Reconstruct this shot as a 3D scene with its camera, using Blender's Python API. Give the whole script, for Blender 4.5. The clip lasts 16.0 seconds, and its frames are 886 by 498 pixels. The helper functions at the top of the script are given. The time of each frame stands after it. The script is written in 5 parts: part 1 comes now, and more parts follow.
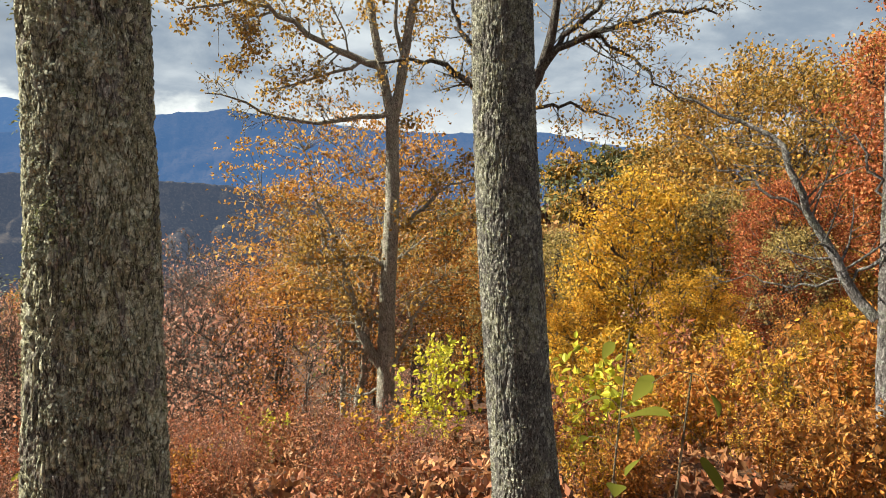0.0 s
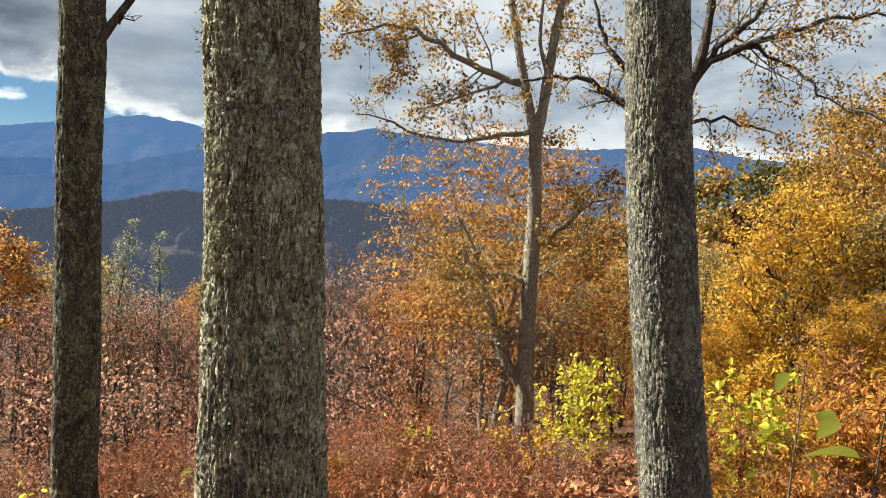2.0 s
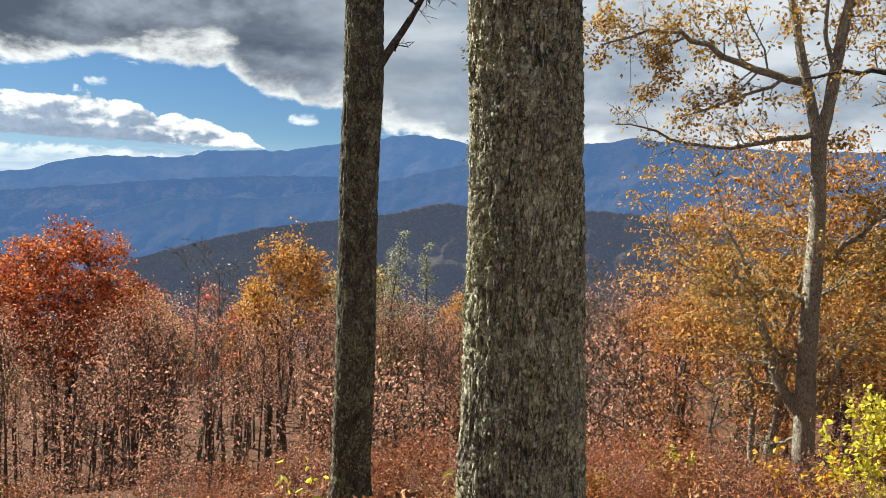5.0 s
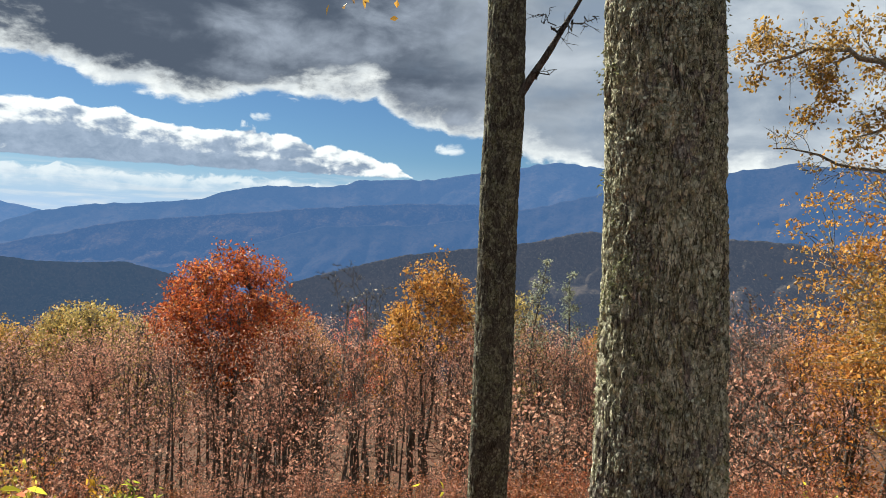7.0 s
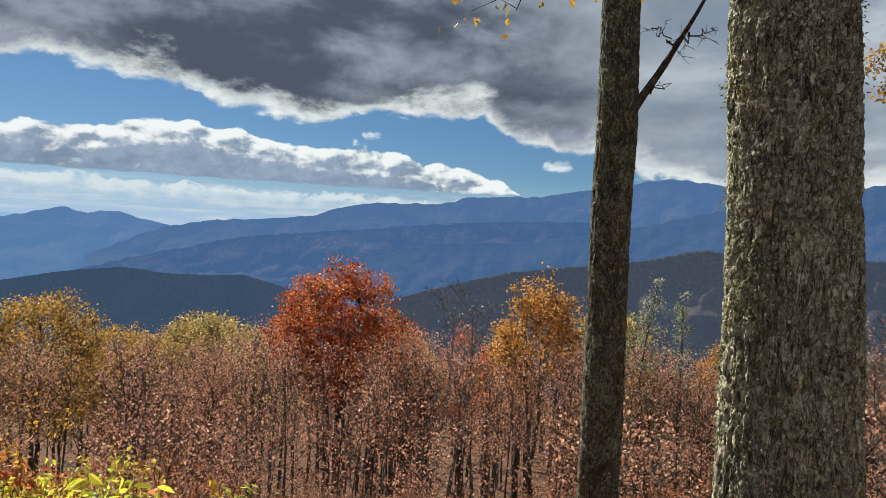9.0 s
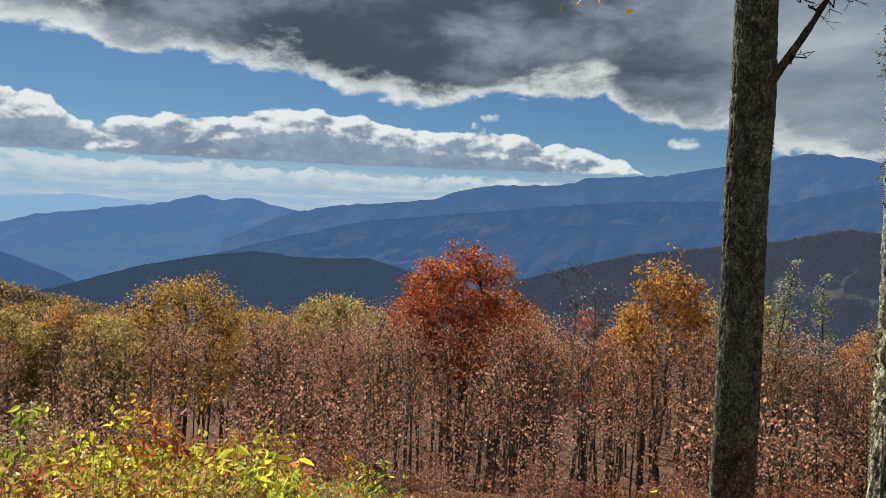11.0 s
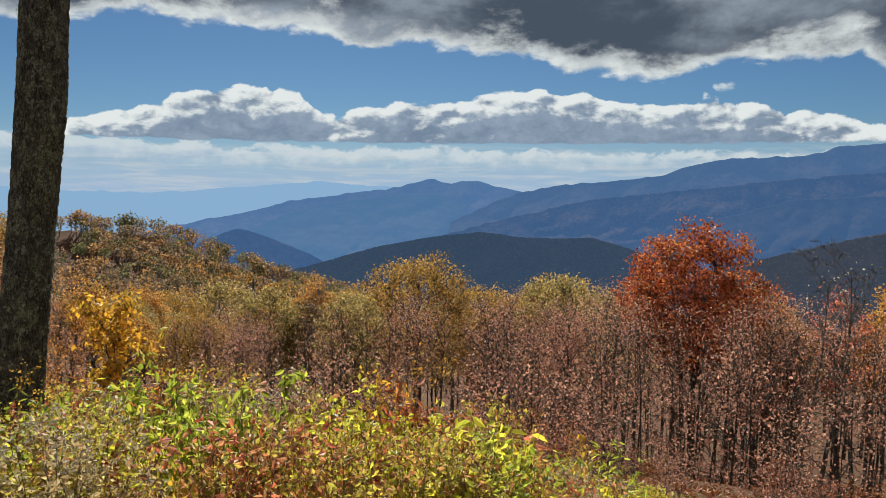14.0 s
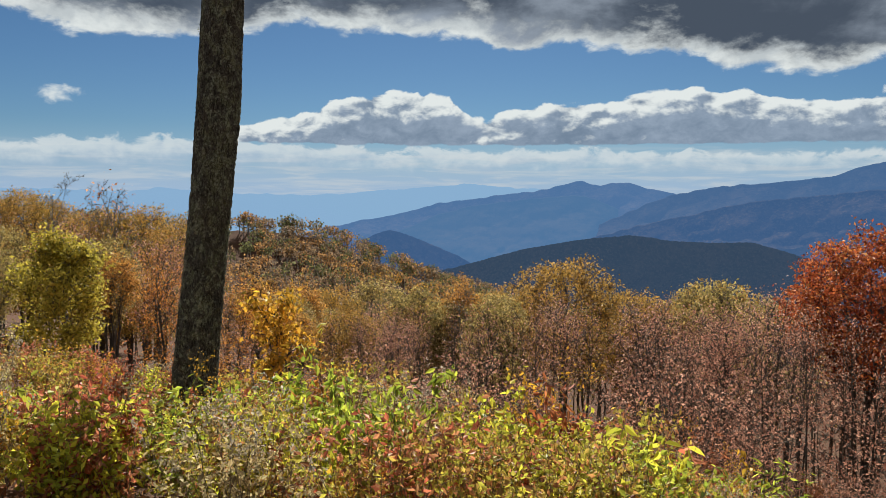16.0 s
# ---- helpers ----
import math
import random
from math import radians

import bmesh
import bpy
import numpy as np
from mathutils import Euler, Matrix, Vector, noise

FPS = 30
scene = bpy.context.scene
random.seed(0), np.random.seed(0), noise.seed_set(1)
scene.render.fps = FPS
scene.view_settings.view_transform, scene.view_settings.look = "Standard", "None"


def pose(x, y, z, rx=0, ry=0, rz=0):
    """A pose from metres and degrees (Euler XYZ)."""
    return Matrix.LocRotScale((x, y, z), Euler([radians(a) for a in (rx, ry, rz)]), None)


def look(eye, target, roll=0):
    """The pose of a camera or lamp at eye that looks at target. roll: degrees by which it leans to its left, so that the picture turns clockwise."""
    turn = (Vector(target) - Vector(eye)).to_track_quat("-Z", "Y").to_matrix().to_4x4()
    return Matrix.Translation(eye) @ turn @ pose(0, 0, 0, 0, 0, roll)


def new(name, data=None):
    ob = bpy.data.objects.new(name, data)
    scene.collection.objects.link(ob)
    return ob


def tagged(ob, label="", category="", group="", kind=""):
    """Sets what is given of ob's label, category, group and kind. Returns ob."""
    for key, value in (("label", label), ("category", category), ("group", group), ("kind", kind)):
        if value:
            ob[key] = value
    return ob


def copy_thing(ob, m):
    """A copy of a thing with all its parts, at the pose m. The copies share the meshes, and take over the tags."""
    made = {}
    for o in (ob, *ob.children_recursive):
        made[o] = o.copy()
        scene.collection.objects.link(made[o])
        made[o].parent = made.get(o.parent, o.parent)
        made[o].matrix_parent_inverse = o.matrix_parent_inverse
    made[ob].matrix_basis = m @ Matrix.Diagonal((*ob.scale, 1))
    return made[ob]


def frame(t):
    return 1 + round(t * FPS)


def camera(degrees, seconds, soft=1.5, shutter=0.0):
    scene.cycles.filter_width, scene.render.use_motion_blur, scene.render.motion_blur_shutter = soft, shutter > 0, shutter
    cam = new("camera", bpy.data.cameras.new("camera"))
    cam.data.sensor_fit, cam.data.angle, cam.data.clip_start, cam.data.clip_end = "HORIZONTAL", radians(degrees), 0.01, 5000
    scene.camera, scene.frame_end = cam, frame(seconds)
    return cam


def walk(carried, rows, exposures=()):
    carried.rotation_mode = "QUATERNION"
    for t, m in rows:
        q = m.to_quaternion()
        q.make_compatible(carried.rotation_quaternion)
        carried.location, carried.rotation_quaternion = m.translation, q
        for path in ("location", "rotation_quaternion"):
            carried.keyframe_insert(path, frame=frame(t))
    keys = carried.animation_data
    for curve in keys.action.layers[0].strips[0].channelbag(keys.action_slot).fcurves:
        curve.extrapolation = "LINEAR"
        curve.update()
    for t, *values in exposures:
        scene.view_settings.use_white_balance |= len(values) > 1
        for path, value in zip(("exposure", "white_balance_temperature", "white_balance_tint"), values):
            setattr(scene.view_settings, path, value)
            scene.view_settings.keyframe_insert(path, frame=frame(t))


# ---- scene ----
cam = camera(61.06, 16.0, soft=0.5)
PATH = [
    (0.0, pose(0.062, 0.000, 1.601, 85.64, -2.78, -0.05)),
    (0.5, pose(0.055, -0.003, 1.605, 86.02, -2.68, 2.58)),
    (1.0, pose(0.046, -0.004, 1.605, 86.28, -2.65, 5.31)),
    (1.5, pose(0.027, -0.004, 1.606, 86.38, -2.82, 7.94)),
    (2.0, pose(0.006, -0.005, 1.606, 86.39, -2.98, 10.55)),
    (2.5, pose(-0.010, -0.008, 1.605, 86.33, -2.90, 13.38)),
    (3.0, pose(-0.024, -0.007, 1.604, 86.25, -2.83, 16.48)),
    (3.5, pose(-0.029, -0.003, 1.603, 86.17, -2.75, 19.84)),
    (4.0, pose(-0.039, 0.022, 1.604, 86.15, -2.62, 23.31)),
    (4.5, pose(-0.035, 0.036, 1.607, 86.19, -2.45, 26.77)),
    (7.0, pose(0.003, 0.080, 1.601, 88.07, -2.56, 40.95)),
    (7.5, pose(-0.001, 0.077, 1.600, 88.49, -2.63, 43.31)),
    (8.0, pose(-0.007, 0.077, 1.594, 88.79, -2.88, 45.35)),
    (10.5, pose(-0.011, 0.010, 1.599, 87.97, -2.34, 55.46)),
    (11.0, pose(-0.023, 0.010, 1.597, 87.24, -2.14, 58.16)),
    (11.5, pose(-0.030, 0.007, 1.591, 86.49, -1.95, 60.97)),
    (12.0, pose(-0.041, 0.000, 1.588, 85.88, -1.69, 63.78)),
    (12.5, pose(-0.040, -0.003, 1.584, 85.48, -1.40, 66.60)),
    (13.0, pose(-0.068, -0.004, 1.577, 85.32, -1.09, 69.40)),
    (13.5, pose(-0.094, -0.006, 1.569, 85.29, -0.79, 72.19)),
    (14.0, pose(-0.080, -0.013, 1.572, 85.33, -0.50, 75.04)),
    (14.5, pose(-0.078, -0.025, 1.569, 85.36, -0.41, 77.90)),
    (15.0, pose(-0.073, -0.029, 1.568, 85.41, -0.37, 80.76)),
    (15.5, pose(-0.077, -0.039, 1.568, 85.44, -0.36, 83.52)),
    (16.0, pose(-0.079, -0.038, 1.571, 85.43, -0.32, 86.22)),
]
walk(cam, PATH, [(0.0, 1.56, 6450, 4), (2.0, 1.60, 6420, 4), (3.5, 1.65, 6380, 4.5), (4.5, 1.57, 6380, 5), (7.0, 1.40, 6280, 5), (11.0, 0.98, 6230, 4.5), (16.0, 0.95, 6230, 4.5)])

# ---- light ----
SUN_AZ, SUN_EL = 84.0, 38.0
sun = new("sun", bpy.data.lights.new("sun", "SUN"))
sun.data.energy, sun.data.angle, sun.data.color = 5.0, radians(0.6), (1.0, 0.96, 0.875)
sun.matrix_world = look((-math.sin(radians(SUN_AZ)) * 50, math.cos(radians(SUN_AZ)) * 50, 50 * math.tan(radians(SUN_EL))), (0, 0, 0))


class Ex:
    """A value in a node tree, with arithmetic."""
    tree = None

    def __init__(self, socket):
        self.s = socket

    @staticmethod
    def op(kind, *args, clamp=False):
        n = Ex.tree.nodes.new("ShaderNodeMath")
        n.operation, n.use_clamp = kind, clamp
        for i, a in enumerate(args):
            if isinstance(a, Ex):
                Ex.tree.links.new(a.s, n.inputs[i])
            else:
                n.inputs[i].default_value = a
        return Ex(n.outputs[0])

    def __add__(self, o): return Ex.op("ADD", self, o)
    def __sub__(self, o): return Ex.op("SUBTRACT", self, o)
    def __mul__(self, o): return Ex.op("MULTIPLY", self, o)
    def __truediv__(self, o): return Ex.op("DIVIDE", self, o)
    def low(self, o): return Ex.op("MINIMUM", self, o)
    def top(self, o): return Ex.op("MAXIMUM", self, o)

    def step(self, a, b):
        n = Ex.tree.nodes.new("ShaderNodeMapRange")
        n.interpolation_type = "SMOOTHSTEP"
        Ex.tree.links.new(self.s, n.inputs[0])
        n.inputs[1].default_value, n.inputs[2].default_value = a, b
        return Ex(n.outputs[0])

    def curve(self, rows, lo, hi, top):
        """Piecewise linear: rows of (value, result), as a ramp from lo to hi, results up to top."""
        n = Ex.tree.nodes.new("ShaderNodeValToRGB")
        u = (self - lo) / (hi - lo)
        Ex.tree.links.new(u.s, n.inputs[0])
        els = n.color_ramp.elements
        rows = sorted(rows)
        while len(els) < len(rows):
            els.new(0.5)
        for e, (x, y) in zip(els, rows):
            e.position = (x - lo) / (hi - lo)
            e.color = (y / top,) * 3 + (1,)
        return Ex(n.outputs[0]) * top


def vec(x, y, z):
    n = Ex.tree.nodes.new("ShaderNodeCombineXYZ")
    for i, a in enumerate((x, y, z)):
        if isinstance(a, Ex):
            Ex.tree.links.new(a.s, n.inputs[i])
        else:
            n.inputs[i].default_value = a
    return Ex(n.outputs[0])


def noisy(vector, scale, detail=5.0, rough=0.55, distort=0.0):
    n = Ex.tree.nodes.new("ShaderNodeTexNoise")
    if vector is not None:
        Ex.tree.links.new(vector.s, n.inputs["Vector"])
    n.inputs["Scale"].default_value, n.inputs["Detail"].default_value = scale, detail
    n.inputs["Roughness"].default_value, n.inputs["Distortion"].default_value = rough, distort
    return Ex(n.outputs[0])


def blend(f, a, b):
    """Colour a where f is 0, b where it is 1."""
    n = Ex.tree.nodes.new("ShaderNodeMix")
    n.data_type = "RGBA"
    for i, v in ((0, f), (6, a), (7, b)):
        if isinstance(v, Ex):
            Ex.tree.links.new(v.s, n.inputs[i])
        elif i == 0:
            n.inputs[0].default_value = v
        else:
            n.inputs[i].default_value = (*v, 1)
    return Ex(n.outputs[2])


def build_sky():
    world = bpy.data.worlds.new("sky")
    scene.world = world
    world.use_nodes = True
    t = Ex.tree = world.node_tree
    t.nodes.clear()
    out = t.nodes.new("ShaderNodeOutputWorld")
    sky = t.nodes.new("ShaderNodeTexSky")
    sky.sky_type, sky.sun_disc = "NISHITA", False
    sky.sun_elevation, sky.sun_rotation = radians(SUN_EL), radians(-SUN_AZ)
    sky.altitude, sky.dust_density, sky.air_density = 1500, 0.6, 1.0
    tc = t.nodes.new("ShaderNodeTexCoord")
    sep = t.nodes.new("ShaderNodeSeparateXYZ")
    t.links.new(tc.outputs["Generated"], sep.inputs[0])
    x, y, z = (Ex(o) for o in sep.outputs)
    az = Ex.op("ARCTAN2", x * -1.0, y) * (180 / math.pi)
    el = Ex.op("ARCSINE", z) * (180 / math.pi)
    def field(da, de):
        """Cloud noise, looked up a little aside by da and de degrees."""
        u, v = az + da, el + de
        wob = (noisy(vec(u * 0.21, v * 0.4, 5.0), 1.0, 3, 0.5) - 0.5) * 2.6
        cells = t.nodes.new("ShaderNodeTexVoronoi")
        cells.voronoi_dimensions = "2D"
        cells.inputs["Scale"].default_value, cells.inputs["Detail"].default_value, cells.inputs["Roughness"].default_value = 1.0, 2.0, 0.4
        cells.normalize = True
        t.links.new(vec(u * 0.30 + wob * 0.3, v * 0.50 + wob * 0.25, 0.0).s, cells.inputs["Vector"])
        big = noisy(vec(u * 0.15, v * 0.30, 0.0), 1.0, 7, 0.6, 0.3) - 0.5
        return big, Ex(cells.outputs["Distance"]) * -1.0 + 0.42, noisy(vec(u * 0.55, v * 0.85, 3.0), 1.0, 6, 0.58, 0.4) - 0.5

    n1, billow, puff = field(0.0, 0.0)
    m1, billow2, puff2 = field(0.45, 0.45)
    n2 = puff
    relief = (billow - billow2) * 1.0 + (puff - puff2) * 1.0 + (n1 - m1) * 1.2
    soft = noisy(vec(az * 0.055, el * 0.17, 9.0), 1.0, 4, 0.5, 0.3) - 0.5
    fuzz = noisy(vec(az * 2.2, el * 3.0, 11.0), 1.0, 5, 0.6, 0.5) - 0.5
    # the dark deck overhead and its lower edge
    edge = az.curve([(-60, 3.6), (-20, 3.8), (10, 3.8), (30, 4.2), (34.4, 4.9), (37, 6.6), (41.4, 6.9), (43.3, 7.3), (45, 8.1), (45.8, 9.3), (49.5, 8.9), (52, 8.5),
                     (55.7, 9.1), (58.6, 7.9), (66, 8.3), (68.1, 9.9), (73.5, 10.3), (78.6, 10.7), (80.6, 9.9), (84, 11.0), (88.8, 11.5), (92, 11.1), (97, 11.8), (101, 11.0),
                     (105, 10.9), (109.6, 10.2), (113.4, 10.2), (116, 12.0), (140, 12.0)], -180, 180, 16)
    depth = el - edge + n1 * 2.0 + billow * 1.3 + puff * 1.5 - 0.15
    deck = depth.step(-0.2, 0.4)
    dark = (depth + n1 * 4.5 + puff * 0.8 + fuzz * 0.6).step(0.2, 2.1)
    # the row of heaped clouds with flat bases
    crest = az.curve([(38, 0.0), (42.5, 2.5), (44.2, 4.1), (47.5, 5.2), (52.5, 5.7), (55.5, 6.4), (59, 6.0), (62.5, 6.4), (65.5, 6.95), (69.6, 7.3), (72.5, 7.0), (75, 6.2),
                      (78.4, 6.05), (80.9, 5.8), (83.4, 4.7), (84.6, 5.9), (86.6, 7.2), (88.2, 6.95), (90.5, 7.3), (91.8, 7.1), (94.3, 6.2), (96.8, 5.5), (100.5, 4.9), (102, 4.0), (103, 0.0)], -180, 180, 16)
    body = (crest - el + n1 * 0.9 + billow * 1.9 + puff * 1.2 - 0.20).low((el - 3.3 + n2 * 0.7) * 1.4)
    heap = body.step(-0.06, 0.16)
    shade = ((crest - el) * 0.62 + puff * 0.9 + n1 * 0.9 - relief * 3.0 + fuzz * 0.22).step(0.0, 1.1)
    # small clouds and low bands
    small = (Ex.op("POWER", (az - 113.0) / 1.7, 2.0) + Ex.op("POWER", (el - 6.2) / 0.7, 2.0)).low(Ex.op("POWER", (az - 40.7) / 1.2, 2.0) + Ex.op("POWER", (el - 5.7) / 0.6, 2.0)).low(Ex.op("POWER", (az - 54.7) / 0.9, 2.0) + Ex.op("POWER", (el - 7.3) / 0.45, 2.0)) * -1.0 + 0.7
    small = (small + n2 * 3.4 + billow * 1.4).step(0.0, 1.0)
    lowtop = az.curve([(60, 2.6), (75, 3.0), (90, 2.9), (97, 3.3), (106, 3.6), (112, 3.4), (118, 2.8), (130, 3.0)], -180, 180, 16)
    low = (lowtop - el + puff * 2.4 + billow * 0.8).step(0.0, 0.4) * (el + n2 * 2.5).step(0.9, 2.7) * 0.75
    streak = (noisy(vec(az * 0.14, el * 1.5, 7.0), 1.0, 6, 0.62, 0.4) + 0.0).step(0.44, 0.66) * (el * -1.0 + 3.4).step(0.0, 0.8)
    haze = (el * -1.0 + 5.0).step(0.0, 5.5) * 0.92
    tint = t.nodes.new("ShaderNodeVectorMath")
    tint.operation = "MULTIPLY"
    t.links.new(sky.outputs[0], tint.inputs[0])
    tint.inputs[1].default_value = (SKY * 0.56, SKY * 0.78, SKY * 1.02)
    c = Ex(tint.outputs[0])
    c = blend(haze, c, (0.44, 0.58, 0.80))
    c = blend(streak * 0.55, c, (0.74, 0.75, 0.77))
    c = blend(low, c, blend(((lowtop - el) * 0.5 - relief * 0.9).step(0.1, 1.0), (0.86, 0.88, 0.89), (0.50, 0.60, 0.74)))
    c = blend(small, c, (0.84, 0.87, 0.89))
    c = blend(heap, c, blend(shade, (0.98, 0.98, 0.96), blend((fuzz * 0.4 + puff * 1.2 + n1).step(-0.4, 0.5), (0.22, 0.285, 0.39), (0.40, 0.47, 0.59))))
    grey = blend((soft * 3.0 + n1 * 1.8 + puff * 0.3).step(-0.55, 0.75), (0.25, 0.30, 0.38), (0.63, 0.66, 0.70))
    thick = blend((az + n1 * 30.0).step(28.0, 44.0), grey, blend((soft * 3.6 + n1 * 2.4 + puff * 0.7).step(-0.5, 1.1), (0.085, 0.105, 0.145), (0.40, 0.44, 0.52)))
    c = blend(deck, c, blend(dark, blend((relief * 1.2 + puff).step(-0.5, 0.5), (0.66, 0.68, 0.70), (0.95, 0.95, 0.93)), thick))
    bg = t.nodes.new("ShaderNodeBackground")
    t.links.new(c.s, bg.inputs[0])
    bg.inputs[1].default_value = 0.42
    t.links.new(bg.outputs[0], out.inputs[0])


SKY = 0.06
build_sky()

# ---- materials ----


def material(name):
    m = bpy.data.materials.new(name)
    m.use_nodes = True
    Ex.tree = m.node_tree
    m.node_tree.nodes.clear()
    return m


def coords(kind="Object"):
    return Ex(Ex.tree.nodes.new("ShaderNodeTexCoord").outputs[kind])


def scaled(v, sx, sy, sz):
    n = Ex.tree.nodes.new("ShaderNodeVectorMath")
    n.operation = "MULTIPLY"
    Ex.tree.links.new(v.s, n.inputs[0])
    n.inputs[1].default_value = (sx, sy, sz)
    return Ex(n.outputs[0])


def ramp(f, stops):
    n = Ex.tree.nodes.new("ShaderNodeValToRGB")
    Ex.tree.links.new(f.s, n.inputs[0])
    els = n.color_ramp.elements
    while len(els) < len(stops):
        els.new(0.5)
    for e, (p, c) in zip(els, stops):
        e.position, e.color = p, (*c, 1)
    return Ex(n.outputs[0])


def bumped(h, strength, distance):
    n = Ex.tree.nodes.new("ShaderNodeBump")
    n.inputs["Strength"].default_value, n.inputs["Distance"].default_value = strength, distance
    Ex.tree.links.new(h.s, n.inputs["Height"])
    return n.outputs[0]


def surface(col, rough=0.8, normal=None, spec=0.3):
    t = Ex.tree
    b = t.nodes.new("ShaderNodeBsdfPrincipled")
    if isinstance(col, Ex):
        t.links.new(col.s, b.inputs["Base Color"])
    else:
        b.inputs["Base Color"].default_value = (*col, 1)
    if isinstance(rough, Ex):
        t.links.new(rough.s, b.inputs["Roughness"])
    else:
        b.inputs["Roughness"].default_value = rough
    b.inputs["Specular IOR Level"].default_value = spec
    if normal is not None:
        t.links.new(normal, b.inputs["Normal"])
    return b


def finish(shader):
    o = Ex.tree.nodes.new("ShaderNodeOutputMaterial")
    Ex.tree.links.new(shader.outputs[0], o.inputs[0])


def mixed(f, a, b):
    n = Ex.tree.nodes.new("ShaderNodeMixShader")
    if isinstance(f, Ex):
        Ex.tree.links.new(f.s, n.inputs[0])
    else:
        n.inputs[0].default_value = f
    Ex.tree.links.new(a.outputs[0], n.inputs[1])
    Ex.tree.links.new(b.outputs[0], n.inputs[2])
    return n


def leaf_mat(name, stops, glow=0.42, rough=0.5, spec=0.2):
    """Leaves: a colour of its own for every leaf, light shining through."""
    m = material(name)
    geo = Ex.tree.nodes.new("ShaderNodeNewGeometry")
    info = Ex.tree.nodes.new("ShaderNodeObjectInfo")
    isl = Ex(geo.outputs["Random Per Island"])
    big = noisy(coords("Object"), 0.45, 2)
    f = (isl * 0.62 + Ex(info.outputs["Random"]) * 0.16 + big * 0.9 - 0.34)
    n = len(stops) - 1
    col = ramp(f, [(i / n, c) for i, c in enumerate(stops)])
    hsv = Ex.tree.nodes.new("ShaderNodeHueSaturation")
    Ex.tree.links.new(col.s, hsv.inputs["Color"])
    v = Ex.op("FRACT", isl * 37.7) * 1.1 + 0.40
    Ex.tree.links.new(v.s, hsv.inputs["Value"])
    c = Ex(hsv.outputs[0])
    s = surface(c, rough, None, spec)
    tr = Ex.tree.nodes.new("ShaderNodeBsdfTranslucent")
    Ex.tree.links.new(c.s, tr.inputs[0])
    finish(mixed(glow, s, tr))
    return m


def cells(v, scale, jitter=1.0):
    """Rounded cells: the distance from each one's middle, and a value of its own."""
    n = Ex.tree.nodes.new("ShaderNodeTexVoronoi")
    Ex.tree.links.new(v.s, n.inputs["Vector"])
    n.inputs["Scale"].default_value, n.inputs["Randomness"].default_value = scale, jitter
    sep = Ex.tree.nodes.new("ShaderNodeSeparateColor")
    Ex.tree.links.new(n.outputs["Color"], sep.inputs[0])
    return Ex(n.outputs["Distance"]), Ex(sep.outputs[0])


